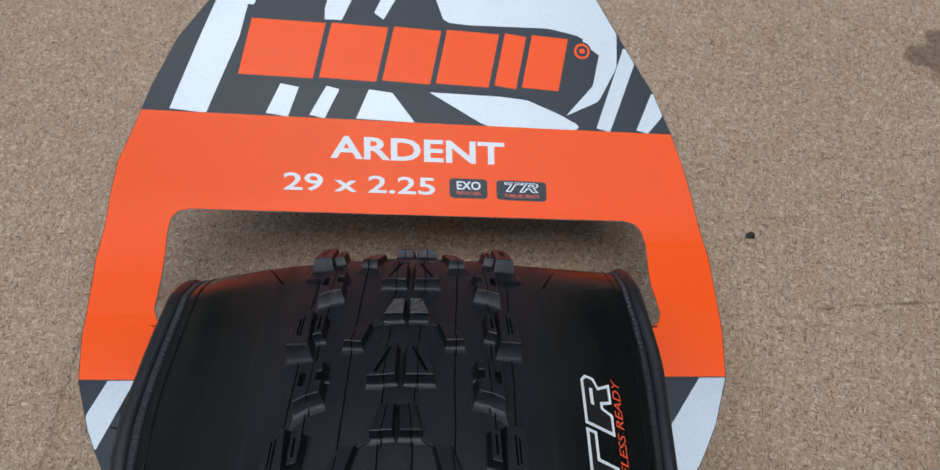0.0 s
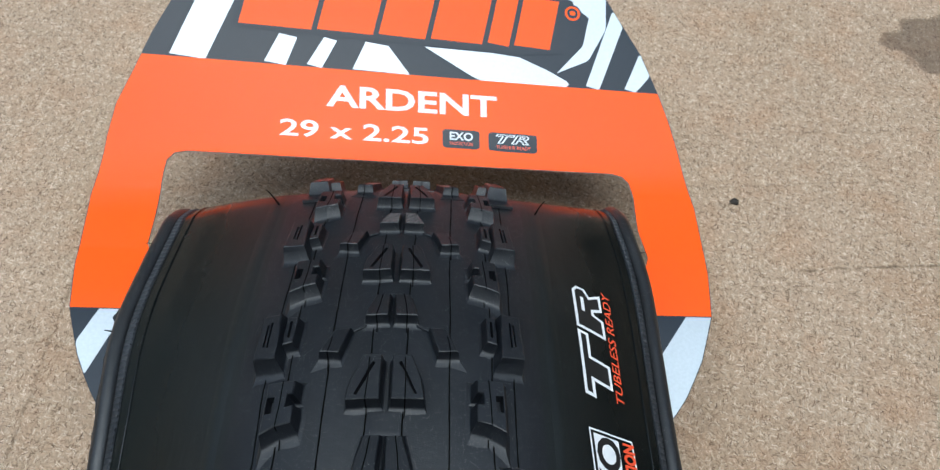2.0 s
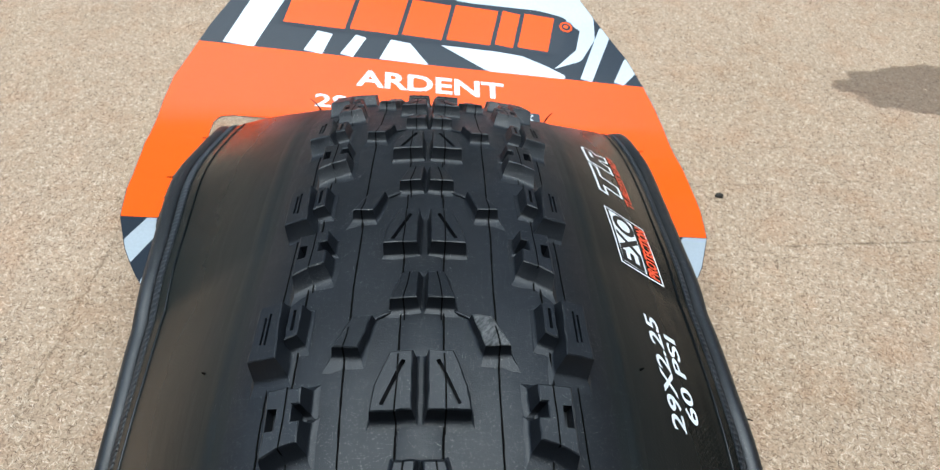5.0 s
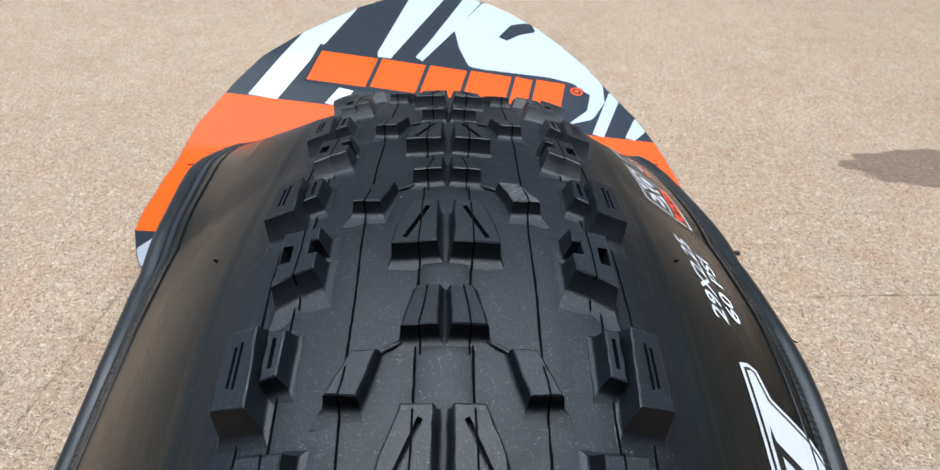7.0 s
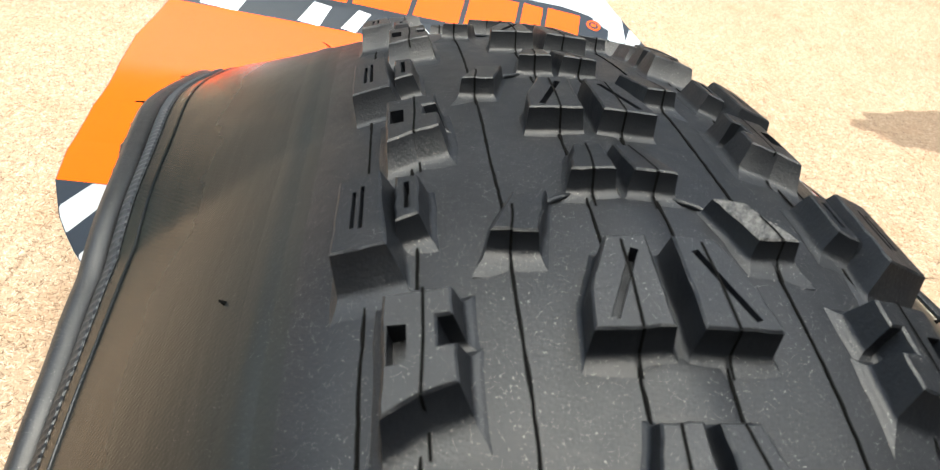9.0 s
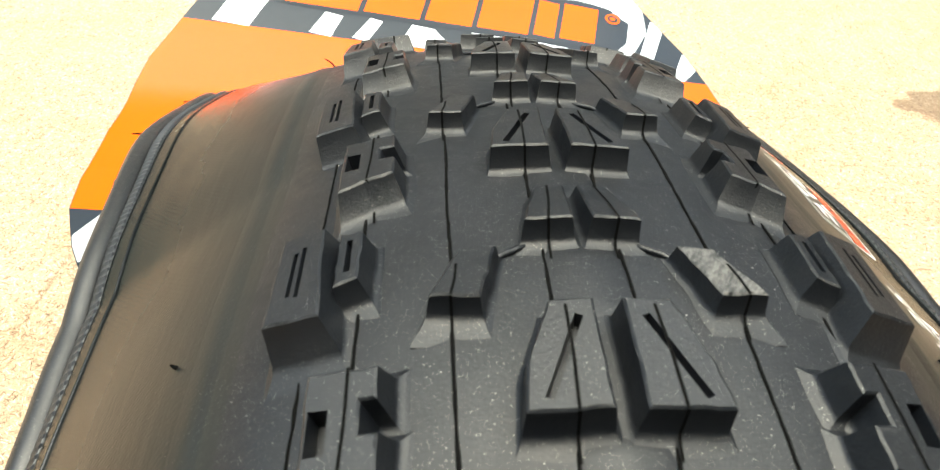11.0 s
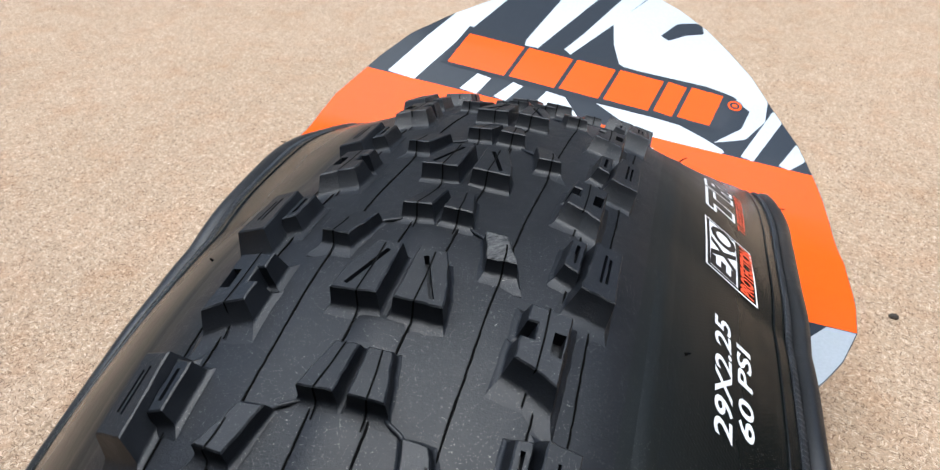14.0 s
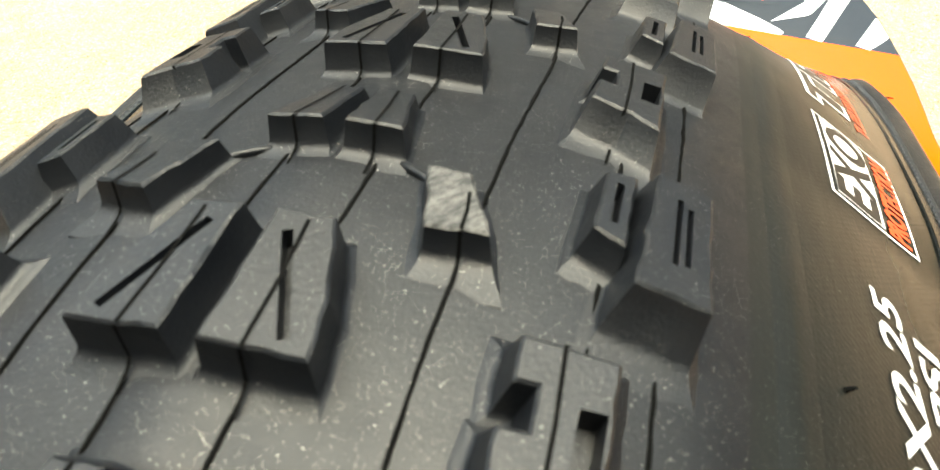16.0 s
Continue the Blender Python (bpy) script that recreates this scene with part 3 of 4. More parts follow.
def knob_mesh(name, top, height, slots=(), worn=None, flare=0.22, foot=0.5, seams=(), depth=1.5, tilt=0.0, front=0.0, seed=0):
    """One tread block: a top face with recessed slots, worn edges, drafted walls and a low foot that runs into the tread.
    tilt: by how much per millimetre the top falls away along +y, for ramped blocks; front: by how much the front wall leans out."""
    bm = bmesh.new()
    ymin = min(p[1] for p in top)
    zt = lambda y, z: z - tilt * (y - ymin)

    def ring(poly, z, slope=True):
        return [bm.verts.new((x, y, zt(y, z) if slope else z - (x * x + y * y) / 230)) for x, y in poly]

    jit = random.Random(seed)
    corners = [(x + jit.uniform(-0.12, 0.12), y + jit.uniform(-0.12, 0.12)) for x, y in top]
    top, sharp = [], []
    for p, q in zip(corners, corners[1:] + corners[:1]):
        cuts = max(1, round(math.hypot(q[0] - p[0], q[1] - p[1]) / 1.3))
        for k in range(cuts):
            rag = 0.11 if k else 0.0
            top.append((p[0] + (q[0] - p[0]) * k / cuts + jit.uniform(-rag, rag), p[1] + (q[1] - p[1]) * k / cuts + jit.uniform(-rag, rag)))
            sharp.append(k == 0)
    n = len(top)
    # from the top face down: worn edge, drafted wall, then a hollow curve that runs out into the tread, longest in front
    r_top = ring(grown(top, -0.22), height)
    rings = [ring(top, height - 0.16)]
    for v in rings[0]:
        v.co.z += jit.uniform(-0.09, 0.05)
    for out, z in ((flare, 0.75), (flare + 0.08, 0.4), (flare + 0.15 + 0.2 * foot, 0.21), (flare + 0.25 + 0.45 * foot, 0.09), (flare + 0.3 + 0.75 * foot, 0.01), (flare + 0.35 + 1.1 * foot, -0.16)):
        ahead = 3.0 * foot * max(0.0, (0.75 - z) / 0.9) ** 2 + front * (height - z) / height
        rings.append(ring([(x, y - ahead * min(1.0, max(0.0, (ymin + 3.2 - q[1]) / 1.2))) for (x, y), q in zip(grown(top, out), top)], z, False))
    rings.append([bm.verts.new((v.co.x, v.co.y, -1.6)) for v in rings[-1]])
    for i in range(n):
        j = (i + 1) % n
        bm.faces.new((rings[0][i], rings[0][j], r_top[j], r_top[i]))
    for k, (b, a) in enumerate(zip(rings, rings[1:])):
        for i in range(n):
            j = (i + 1) % n
            f = bm.faces.new((a[i], a[j], b[j], b[i]))
            f.smooth = k < 6
            if sharp[i]:
                bm.edges.get((a[i], b[i])).smooth = False
            if k == 0:
                bm.edges.get((b[i], b[j])).smooth = False
    edges = [bm.edges.get((r_top[i], r_top[(i + 1) % n])) for i in range(n)]
    for slot in slots:
        hole = ring(slot, height)
        floor = ring(grown(slot, -0.06), height - depth)
        m = len(slot)
        edges += [bm.edges.new((hole[i], hole[(i + 1) % m])) for i in range(m)]
        for i in range(m):
            j = (i + 1) % m
            bm.faces.new((hole[j], hole[i], floor[i], floor[j]))
        bm.faces.new(floor)
    fill = bmesh.ops.triangle_fill(bm, edges=edges, use_beauty=True, normal=(0, 0, 1))
    for g in fill["geom"]:
        if isinstance(g, bmesh.types.BMFace) and g.normal.z < 0:
            g.normal_flip()
    # the mould line that runs over the block
    lines = []
    for x0, y0, x1, y1 in seams:
        w = 0.14
        pts = [(x0, y0, height), (x1 * 0.5 + x0 * 0.5 + 0.12, (y0 + y1) / 2, height), (x1, y1, height)]
        front = [(x0, y0 - 0.02, height + 0.05), (x0, y0 - flare - 0.2, 0.75), (x0, y0 - flare - 0.55, 0.44), (x0, y0 - flare - 1.2 * foot - 0.3, 0.28), (x0, y0 - flare - 3.4 * foot - 0.4, 0.0)]
        for path in (pts, front):
            prev = None
            for k, (x, y, z) in enumerate(path):
                z = zt(y, z) + 0.07 if path is pts else z
                cur = [bm.verts.new((x - w, y, z)), bm.verts.new((x + w, y, z))]
                if path is front:
                    for c in cur:
                        c.co.y -= 0.12
                if prev:
                    f = bm.faces.new((prev[0], prev[1], cur[1], cur[0]))
                    lines.append(f)
                prev = cur
    for f in lines:
        f.material_index = 1
    if worn:
        for f in bm.faces:
            f.normal_update()
            if f.normal.z > 0.6 and f.calc_center_median().z > 1.4 and f.material_index == 0:
                f.material_index = 2
    for v in bm.verts:
        v.co = Vector((v.co.x * TREAD_W, v.co.y, v.co.z)) * MM
    me = bpy.data.meshes.new(name)
    bm.to_mesh(me)
    bm.free()
    me.materials.append(M_KNOB)
    me.materials.append(M_LINE)
    if worn:
        me.materials.append(worn)
    return me


def mirrored(poly):
    return [(-x, y) for x, y in poly][::-1]


def bar(x0, y0, x1, y1, w):
    """A narrow slot between two points."""
    d = Vector((x1 - x0, y1 - y0)).normalized() * w / 2
    return [(x0 + d.y, y0 - d.x), (x1 + d.y, y1 - d.x), (x1 - d.y, y1 + d.x), (x0 - d.y, y0 + d.x)]


PITCH = 35.46
TREAD_W = 0.945
# outlines in millimetres: x across from the block's own seat, y along the tyre from it
CENTRE = [(-3.4, -5.2), (3.5, -5.2), (3.5, 5.2), (-0.6, 5.2), (-2.9, -1.0)]
CENTRE_SLOT = bar(-1.5, -4.2, 1.9, 3.4, 0.75)
RAMP = [(-1.9, -3.9), (3.05, -3.9), (3.3, 3.6), (-0.1, 3.6)]
TRANS = [(-1.6, -3.3), (2.7, -3.0), (-0.2, 3.4), (-3.6, 3.6)]
SIDE_BIG = [(-2.6, -6.6), (2.7, -6.3), (2.5, 5.2), (-1.9, 5.4)]
SIDE_SLOTS = [bar(-0.1, -3.6, -0.1, 3.2, 0.45), bar(0.8, -3.3, 0.75, 2.6, 0.45)]
SIDE_SMALL = [(-1.5, -3.5), (0.9, -4.0), (0.9, 3.7), (-1.5, 3.2)]
SMALL_SLOT = [bar(-0.3, -2.3, -0.3, 2.2, 0.6)]
NOTCH = [(-3.6, -3.9), (-0.2, -4.6), (2.6, -5.9), (2.5, 5.2), (-3.4, 5.2), (-3.4, 2.3), (-2.0, 2.3), (-2.0, -0.3), (-3.6, -0.3)]
NOTCH_SLOT = [[(0.5, -1.6), (2.15, -1.7), (2.15, 2.0), (0.5, 1.9)]]

MESH = {}
for side, take in [(a, k) for a in (1, -1) for k in range(3)]:
    f = (lambda p: p) if side > 0 else mirrored
    g = lambda t: tuple((side * a if i % 2 == 0 else a) for i, a in enumerate(t))
    # right-hand blocks are drawn as they stand; the left ones are their mirror images
    MESH["centre", side, take] = knob_mesh("centre_knob", f([(-x, y) for x, y in CENTRE][::-1]), 3.2, [f([(-x, y) for x, y in CENTRE_SLOT][::-1])], seams=[g((-0.6, -5.2, -0.9, 4.5))], seed=7 * take + side + 3)
    MESH["ramp", side, take] = knob_mesh("ramp_knob", f([(-x, y) for x, y in RAMP][::-1]), 2.9, seams=[g((-0.5, -3.9, -1.4, 3.5))], tilt=0.14, foot=0.55, seed=7 * take + side + 3)
    MESH["transition", side, take] = knob_mesh("transition_knob", f(TRANS), 2.7, seams=[g((0.9, -3.2, 0.3, 1.0))], tilt=0.08, foot=0.6, seed=7 * take + side + 3)
    MESH["scuffed", side, take] = knob_mesh("transition_knob", f(TRANS), 2.7, seams=[g((0.9, -3.2, 0.3, 1.0))], tilt=0.08, foot=0.6, worn=M_SCUFF, seed=7 * take + side + 3)
    MESH["scufframp", side, take] = knob_mesh("ramp_knob", f([(-x, y) for x, y in RAMP][::-1]), 2.9, tilt=0.14, foot=0.55, worn=M_SCUFF, seed=7 * take + side + 3)
    MESH["side", side, take] = knob_mesh("side_knob", f(SIDE_BIG), 3.8, [f(SIDE_SLOTS[0]), f(SIDE_SLOTS[1])], flare=0.6, foot=0.8, front=0.9, seed=7 * take + side + 3)
    MESH["small", side, take] = knob_mesh("side_knob_step", f(SIDE_SMALL), 2.9, [f(SMALL_SLOT[0])], flare=0.4, foot=0.35, seed=7 * take + side + 3)
    MESH["notch", side, take] = knob_mesh("notched_side_knob", f(NOTCH), 3.4, [f(NOTCH_SLOT[0])], flare=0.5, foot=0.7, front=0.7, depth=2.2, seams=[g((-0.6, -4.4, -0.9, 5.3))], seed=7 * take + side + 3)

KINDS = (("centre", 4.5, 6.7, "centre_knob"), ("ramp", 3.8, -8.9, "ramp_knob"), ("transition", 12.3, -19.1, "transition_knob"),
         ("side", 25.8, -16.6, "side_knob"), ("small", 22.2, -15.4, "side_knob_step"), ("notch", 21.6, -34.2, "notched_side_knob"))
for n in range(-4, 6):
    for kind, u, ds, name in KINDS:
        s = -n * PITCH + ds
        if not -165 < s < 145:
            continue
        for side in (-1, 1):
            key, label = (kind, side), ""
            if kind == "transition" and n == 0 and side == 1:
                key, label = ("scuffed", side), "knob with a pale scuffed top"
            if kind == "ramp" and n == -3:
                key, label = ("scufframp", side), "knob with a pale scuffed top"
            ob = new(name, MESH[(*key, (n + len(kind)) % 3)])
            ob.matrix_world = seat(s, v_of(side * u * TREAD_W))
            ob.parent = tyre
            if label:
                tagged(ob, label)

# low ribs that tie the ramped blocks to the ones beside them
for n in range(-4, 5):
    for side in (-1, 1):
        s = -n * PITCH
        if not -150 < s - 15 < 140:
            continue
        pts = [skin(s + ds, v_of(side * u * TREAD_W), h) for u, ds, h in ((5.2, -13.0, -0.05), (6.5, -13.8, 0.18), (8.0, -14.6, 0.24), (9.0, -15.4, 0.2), (9.8, -16.2, 0.0))]
        part("tie_rib", tube(pts, 0.36 * MM, 8), M_KNOB, tyre, "low rib between two knobs", smooth=True)

# low pads that join the centre blocks to the ramped ones, between the two middle mould lines
def low_pad(s0, s1, u0, u1, high):
    bm = bmesh.new()
    rows = []
    for s in spread(s0, s1, 9):
        k = 0.0 if s in (s0, s1) else 1.0
        hs = ((u0 - 0.5, -0.05), (u0, high * k), ((u0 + u1) / 2, high * 1.1 * k), (u1, high * k), (u1 + 0.5, -0.05))
        rows.append([bm.verts.new(skin(s, v_of(u), h if k else -0.05)) for u, h in hs])
    for a, b in zip(rows, rows[1:]):
        for j in range(4):
            bm.faces.new((a[j], a[j + 1], b[j + 1], b[j]))
    bmesh.ops.recalc_face_normals(bm, faces=bm.faces)
    part("tread_pad", bm, M_TREAD, tyre, "low pad between two centre knobs", smooth=True)


for n in range(-4, 5):
    s = -n * PITCH
    if -150 < s - 24 and s < 130:
        low_pad(s - 23.4, s - 13.2, -3.3, 3.0, 0.14)
        low_pad(s - 5.2, s + 1.2, -3.2, 2.9, 0.14)

# ---- rubber hairs left by the mould's vents ----
for s, u, lean, ln in ((114, -34.6, (-0.45, 0.3), 8), (112, 35.4, (0.4, 0.4), 7), (104, -69, (-1, 0.1), 3), (72, -66, (-1, 0.3), 3.5), (101, 68, (1, 0.1), 3),
                       (-16, 62, (1, 0.0), 3.2), (-17, -61, (-1, 0), 2.5), (-17, 39, (0.5, 0.3), 1.2), (-16, -39, (-0.3, 0.2), 1.2), (-2, 61.5, (1, 0.2), 1.6)):
    p = seat(s, v_of(u) if abs(u) < 60 else math.copysign(RIM[1 if u > 0 else -1], u))
    pts = [p @ Vector((lean[0] * k * ln * MM, lean[1] * k * ln * MM, (k * ln * 0.8 - 0.3 * ln * k * k) * MM)) for k in spread(0, 1, 7)]
    part("vent_hair", tube(pts, 0.28 * MM, 6, lambda k: 1 - 0.6 * k), M_LINE, tyre, "thin rubber vent hair")


# ---- printing ----
def glyphs(text, bold=0.0, shear=0.0):
    """Flat triangles of a line of writing, left end at 0, at size 1: vertices and faces."""
    cu = bpy.data.curves.new("writing", "FONT")
    cu.body, cu.size, cu.shear, cu.offset = text, 1.0, shear, bold
    cu.resolution_u = 3
    ob = bpy.data.objects.new("writing", cu)
    scene.collection.objects.link(ob)
    bpy.context.view_layer.update()
    me = ob.evaluated_get(bpy.context.evaluated_depsgraph_get()).to_mesh()
    vs = [(v.co.x, v.co.y) for v in me.vertices]
    fs = [tuple(p.vertices) for p in me.polygons]
    bpy.data.objects.remove(ob)
    bpy.data.curves.remove(cu)
    x0 = min(v[0] for v in vs)
    return [(x - x0, y) for x, y in vs], fs


def fit_width(text, width, height, bold=0.0, shear=0.0):
    """The same, scaled to a width and a capital height."""
    vs, fs = glyphs(text, bold, shear)
    w, ys = max(v[0] for v in vs), [v[1] for v in vs]
    lo, hi = min(ys), max(ys)
    return [(x * width / w, (y - lo) * height / (hi - lo)) for x, y in vs], fs


def outlined(text, width, height, fat, thin, shear=0.0):
    """A fat and a thinner cut of the same writing, in one scale: the thin one lies inside the fat one as its core."""
    made = []
    for bold in (fat, thin):
        cu = bpy.data.curves.new("writing", "FONT")
        cu.body, cu.size, cu.shear, cu.offset, cu.space_character = text, 1.0, shear, bold, 1.12
        ob = bpy.data.objects.new("writing", cu)
        scene.collection.objects.link(ob)
        bpy.context.view_layer.update()
        me = ob.evaluated_get(bpy.context.evaluated_depsgraph_get()).to_mesh()
        made.append(([(v.co.x, v.co.y) for v in me.vertices], [tuple(p.vertices) for p in me.polygons]))
        bpy.data.objects.remove(ob)
        bpy.data.curves.remove(cu)
    xs, ys = [v[0] for v in made[0][0]], [v[1] for v in made[0][0]]
    kx, ky = width / (max(xs) - min(xs)), height / (max(ys) - min(ys))
    return [([((x - min(xs)) * kx, (y - min(ys)) * ky) for x, y in vs], fs) for vs, fs in made]


def split_long(bm, limit):
    """Cut long edges, so that flat writing can follow a bent face."""
    for _ in range(4):
        long = [e for e in bm.edges if e.calc_length() > limit]
        if not long:
            return
        bmesh.ops.subdivide_edges(bm, edges=long, cuts=1)
        bmesh.ops.triangulate(bm, faces=[f for f in bm.faces if len(f.verts) > 4])


def decal(name, vs, fs, material, parent, place, label="", limit=3.0):
    bm = bmesh.new()
    b = [bm.verts.new((x, y, 0)) for x, y in vs]
    for f in fs:
        try:
            bm.faces.new([b[i] for i in f])
        except ValueError:
            pass
    split_long(bm, limit)
    bmesh.ops.recalc_face_normals(bm, faces=bm.faces)
    for v in bm.verts:
        v.co = place(v.co.x, v.co.y)
    return part(name, bm, material, parent, label)


def on_wall(s0, u0, h=0.12):
    """Writing on the sidewall: it runs along +s, with its top towards the tread."""
    return lambda x, y: skin(s0 + x, u0 - y, h)


def poly(pts):
    return list(pts), [tuple(range(len(pts)))]


def write_wall(name, text, s0, s1, u_base, u_top, material, bold=0.0, shear=0.0, h=0.12, label="", parent=None):
    vs, fs = fit_width(text, s1 - s0, u_base - u_top, bold, shear)
    return decal(name, vs, fs, material, parent or tyre, on_wall(s0, u_base, h), label)


write_wall("badge_writing", "TUBELESS READY", 47.2, 81.2, 57.4, 54.9, M_DECAL_R, 0.01, 0.2, 0.12, "orange-red lettering")


def wall_poly(name, pts, material, h, label="", parent=None):
    vs, fs = poly(pts)
    return decal(name, vs, fs, material, parent or tyre, lambda x, y: skin(x, y, h), label)


def frame_box(a, w, material, name):
    """A thin printed frame along four corners."""
    cx, cy = sum(p[0] for p in a) / 4, sum(p[1] for p in a) / 4
    b = [(p[0] + math.copysign(w, cx - p[0]), p[1] + math.copysign(w, cy - p[1])) for p in a]
    fs = [(i, (i + 1) % 4, 4 + (i + 1) % 4, 4 + i) for i in range(4)]
    decal(name, a + b, fs, material, tyre, lambda x, y: skin(x, y, 0.1), "thin white printed frame")


frame_box([(17.1, 45.6), (38.9, 44.9), (38.5, 58.2), (17.3, 59.7)], 0.45, M_DECAL_W, "badge_frame")
panel = wall_poly("badge_panel", [(18.2, 46.7), (37.8, 46.1), (37.5, 53.6), (18.3, 54.2)], M_DECAL_W, 0.10, "white printed panel")
write_wall("badge_letters", "EXO", 18.4, 37.5, 53.7, 46.6, M_DECAL_K, 0.03, 0.0, 0.16, "black block lettering on white", panel)
write_wall("badge_word", "PROTECTION", 18.2, 37.5, 58.6, 54.8, M_DECAL_R, 0.05, 0.0, 0.12, "orange-red lettering")
write_wall("size_writing", "29X2.25", -28.4, 2.0, 51.7, 47.8, M_DECAL_W, 0.02, 0.04, 0.12, "white tyre size lettering")
write_wall("pressure_writing", "60 PSI", -25.0, -1.2, 56.4, 52.9, M_DECAL_W, 0.02, 0.04, 0.12, "white pressure lettering")


def ccw(pts):
    return pts if sum(p[0] * q[1] - q[0] * p[1] for p, q in zip(pts, pts[1:] + pts[:1])) > 0 else pts[::-1]


# the two leaning outlined capitals, T and R
for cap in ([(-4.8, 9.0), (13.4, 9.0), (13.4, 5.8), (6.6, 5.8), (6.6, 0), (-0.2, 0), (-0.2, 5.8), (-4.8, 5.8)],
            [(14.4, 9.0), (27.0, 9.0), (29.0, 7.6), (29.0, 4.9), (26.8, 3.7), (29.2, 0), (23.4, 0), (21.9, 2.9), (21.1, 2.9), (20.3, 0), (14.4, 0)]):
    rim = ccw([(50.2 + x + 0.22 * y, 54.2 - y) for x, y in cap])
    mark = wall_poly("badge_outline", rim, M_DECAL_W, 0.10, "white outlined capital of the tubeless mark")
    wall_poly("badge_fill", grown(rim, -0.86), M_DECAL_K, 0.16, "", mark)
wall_poly("badge_bowl", ccw([(50.2 + x + 0.22 * y, 54.2 - y) for x, y in ((20.6, 6.7), (25.4, 6.7), (25.4, 5.7), (20.6, 5.7))]), M_DECAL_W, 0.22, "", mark)

# maker's mark further along the sidewall: plain leaning shapes, a white rim and a white core with a dark line between
for out in ([(-38.6, 49.9), (-37.4, 52.6), (-38.0, 54.8), (-43.5, 56.4), (-46.0, 61.0), (-48.5, 65.0), (-53.0, 68.6), (-68.0, 68.6), (-74.0, 61.0), (-74.0, 49.9)],
            [(-77, 49.9), (-88, 49.9), (-98, 68.6), (-85, 68.6)], [(-92, 49.9), (-103, 49.9), (-113, 68.6), (-101, 68.6)],
            [(-107, 49.9), (-118, 49.9), (-128, 68.6), (-116, 68.6)]):
    out = ccw(out)
    mark = wall_poly("maker_mark", out, M_DECAL_W, 0.10, "white leaning block of the maker's mark")
    wall_poly("maker_mark_line", grown(out, -0.9), M_DECAL_K, 0.15, "dark inner line", mark)
    wall_poly("maker_mark_core", grown(out, -1.6), M_DECAL_W, 0.20, "", mark)
wall_poly("maker_mark_chevron", [(-50.5, 53.0), (-53.0, 53.6), (-60.0, 66.0), (-62.0, 66.0), (-55.5, 54.2), (-66.0, 54.2), (-66.0, 52.6), (-53.0, 52.4)], M_DECAL_K, 0.25, "dark chevron in the mark", mark)

# ---- the cardboard hang card ----
CARD_Y = (-30, 40, 84, 108, 125, 140, 150, 162, 176, 201, 285)
CARD_Z = (56, 51, 49.2, 46.6, 44.7, 45.3, 48.2, 52.0, 56.6, 64.6, 91)
EDGE_Y = (13, 16, 22, 30, 38, 46, 51.5, 57, 63, 69, 84, 99, 125, 147, 159, 171, 178, 186, 203, 221, 235, 247, 257, 263, 266.5)
EDGE_L = (-10, -28, -46, -62, -73, -81.2, -86, -90, -93.7, -97, -103, -105.8, -107.5, -105.5, -103, -98, -95.2, -92, -83.5, -70, -57, -45, -32, -22, -10)
EDGE_R = (0, 18, 36, 53, 65, 74.5, 79.6, 84, 87.6, 91, 96.8, 98.8, 99.8, 97, 94.5, 91, 88.5, 85.5, 76, 66, 55, 44, 31, 20, 6)


_cy = np.linspace(-60, 320, 761)
_cz = np.convolve(np.pad(np.interp(_cy, CARD_Y, CARD_Z), 15, mode="edge"), np.ones(31) / 31, mode="valid")


def card_at(x, y, h=0.0):
    wave = 0.5 * math.sin(x * 0.03) if y < 130 else 0.0
    top = lerp(y, (105, 205), (0.0, 1.3))
    y2 = y + lerp(y, (84, 147, 153, 164, 174, 201), (2.3, 5.1, 4.5, 3.5, 2.5, 1.8)) + 0.03 * top * x
    return Vector((x, y2, lerp(y, _cy, _cz) - (0.06 + 0.045 * top) * x + wave + h)) * MM


def edge_of(y):
    return lerp(y, EDGE_Y, EDGE_L), lerp(y, EDGE_Y, EDGE_R)


def clip(pts, y0=None, y1=None):
    """The polygon cut to the card's outline, strip by strip: rows of (y, left, right)."""
    n = len(pts)

    def span(y):
        xs = []
        for i in range(n):
            (ax, ay), (bx, by) = pts[i], pts[(i + 1) % n]
            if (ay <= y) != (by <= y):
                xs.append(ax + (y - ay) / (by - ay) * (bx - ax))
        return sorted(xs)
    return span


def inked(name, pts, material, h, label="", step=1.2, inset=0.25, parent=None):
    """A printed area of the card: the polygon within the outline, following the card's bend."""
    span = clip(pts)
    lo, hi = min(p[1] for p in pts), max(p[1] for p in pts)
    lo, hi = max(lo, 14), min(hi, 266)
    n = max(2, int((hi - lo) / step) + 2)
    bm = bmesh.new()
    prev = {}
    for i in range(n):
        y = lo + (hi - lo) * (0.001 + 0.998 * i / (n - 1))
        xs = span(y)
        a, b = edge_of(y)
        cur = {}
        for k in range(0, len(xs) - 1, 2):
            l, r = max(xs[k], a + inset), min(xs[k + 1], b - inset)
            if r - l > 0.05:
                m = max(2, int((r - l) / 8) + 1)
                cur[k] = (len(xs), [bm.verts.new(card_at(x, y, h)) for x in spread(l, r, m)])
        for k, (cnt, vs) in cur.items():
            if k in prev and prev[k][0] == cnt:
                lower = prev[k][1]
                bm.faces.new(lower + vs[::-1])
        prev = cur
    return part(name, bm, material, parent or card, label, smooth=True)


card = tagged(new("hang_card"), "oval orange and grey cardboard hang card round the tyre", "packaging")
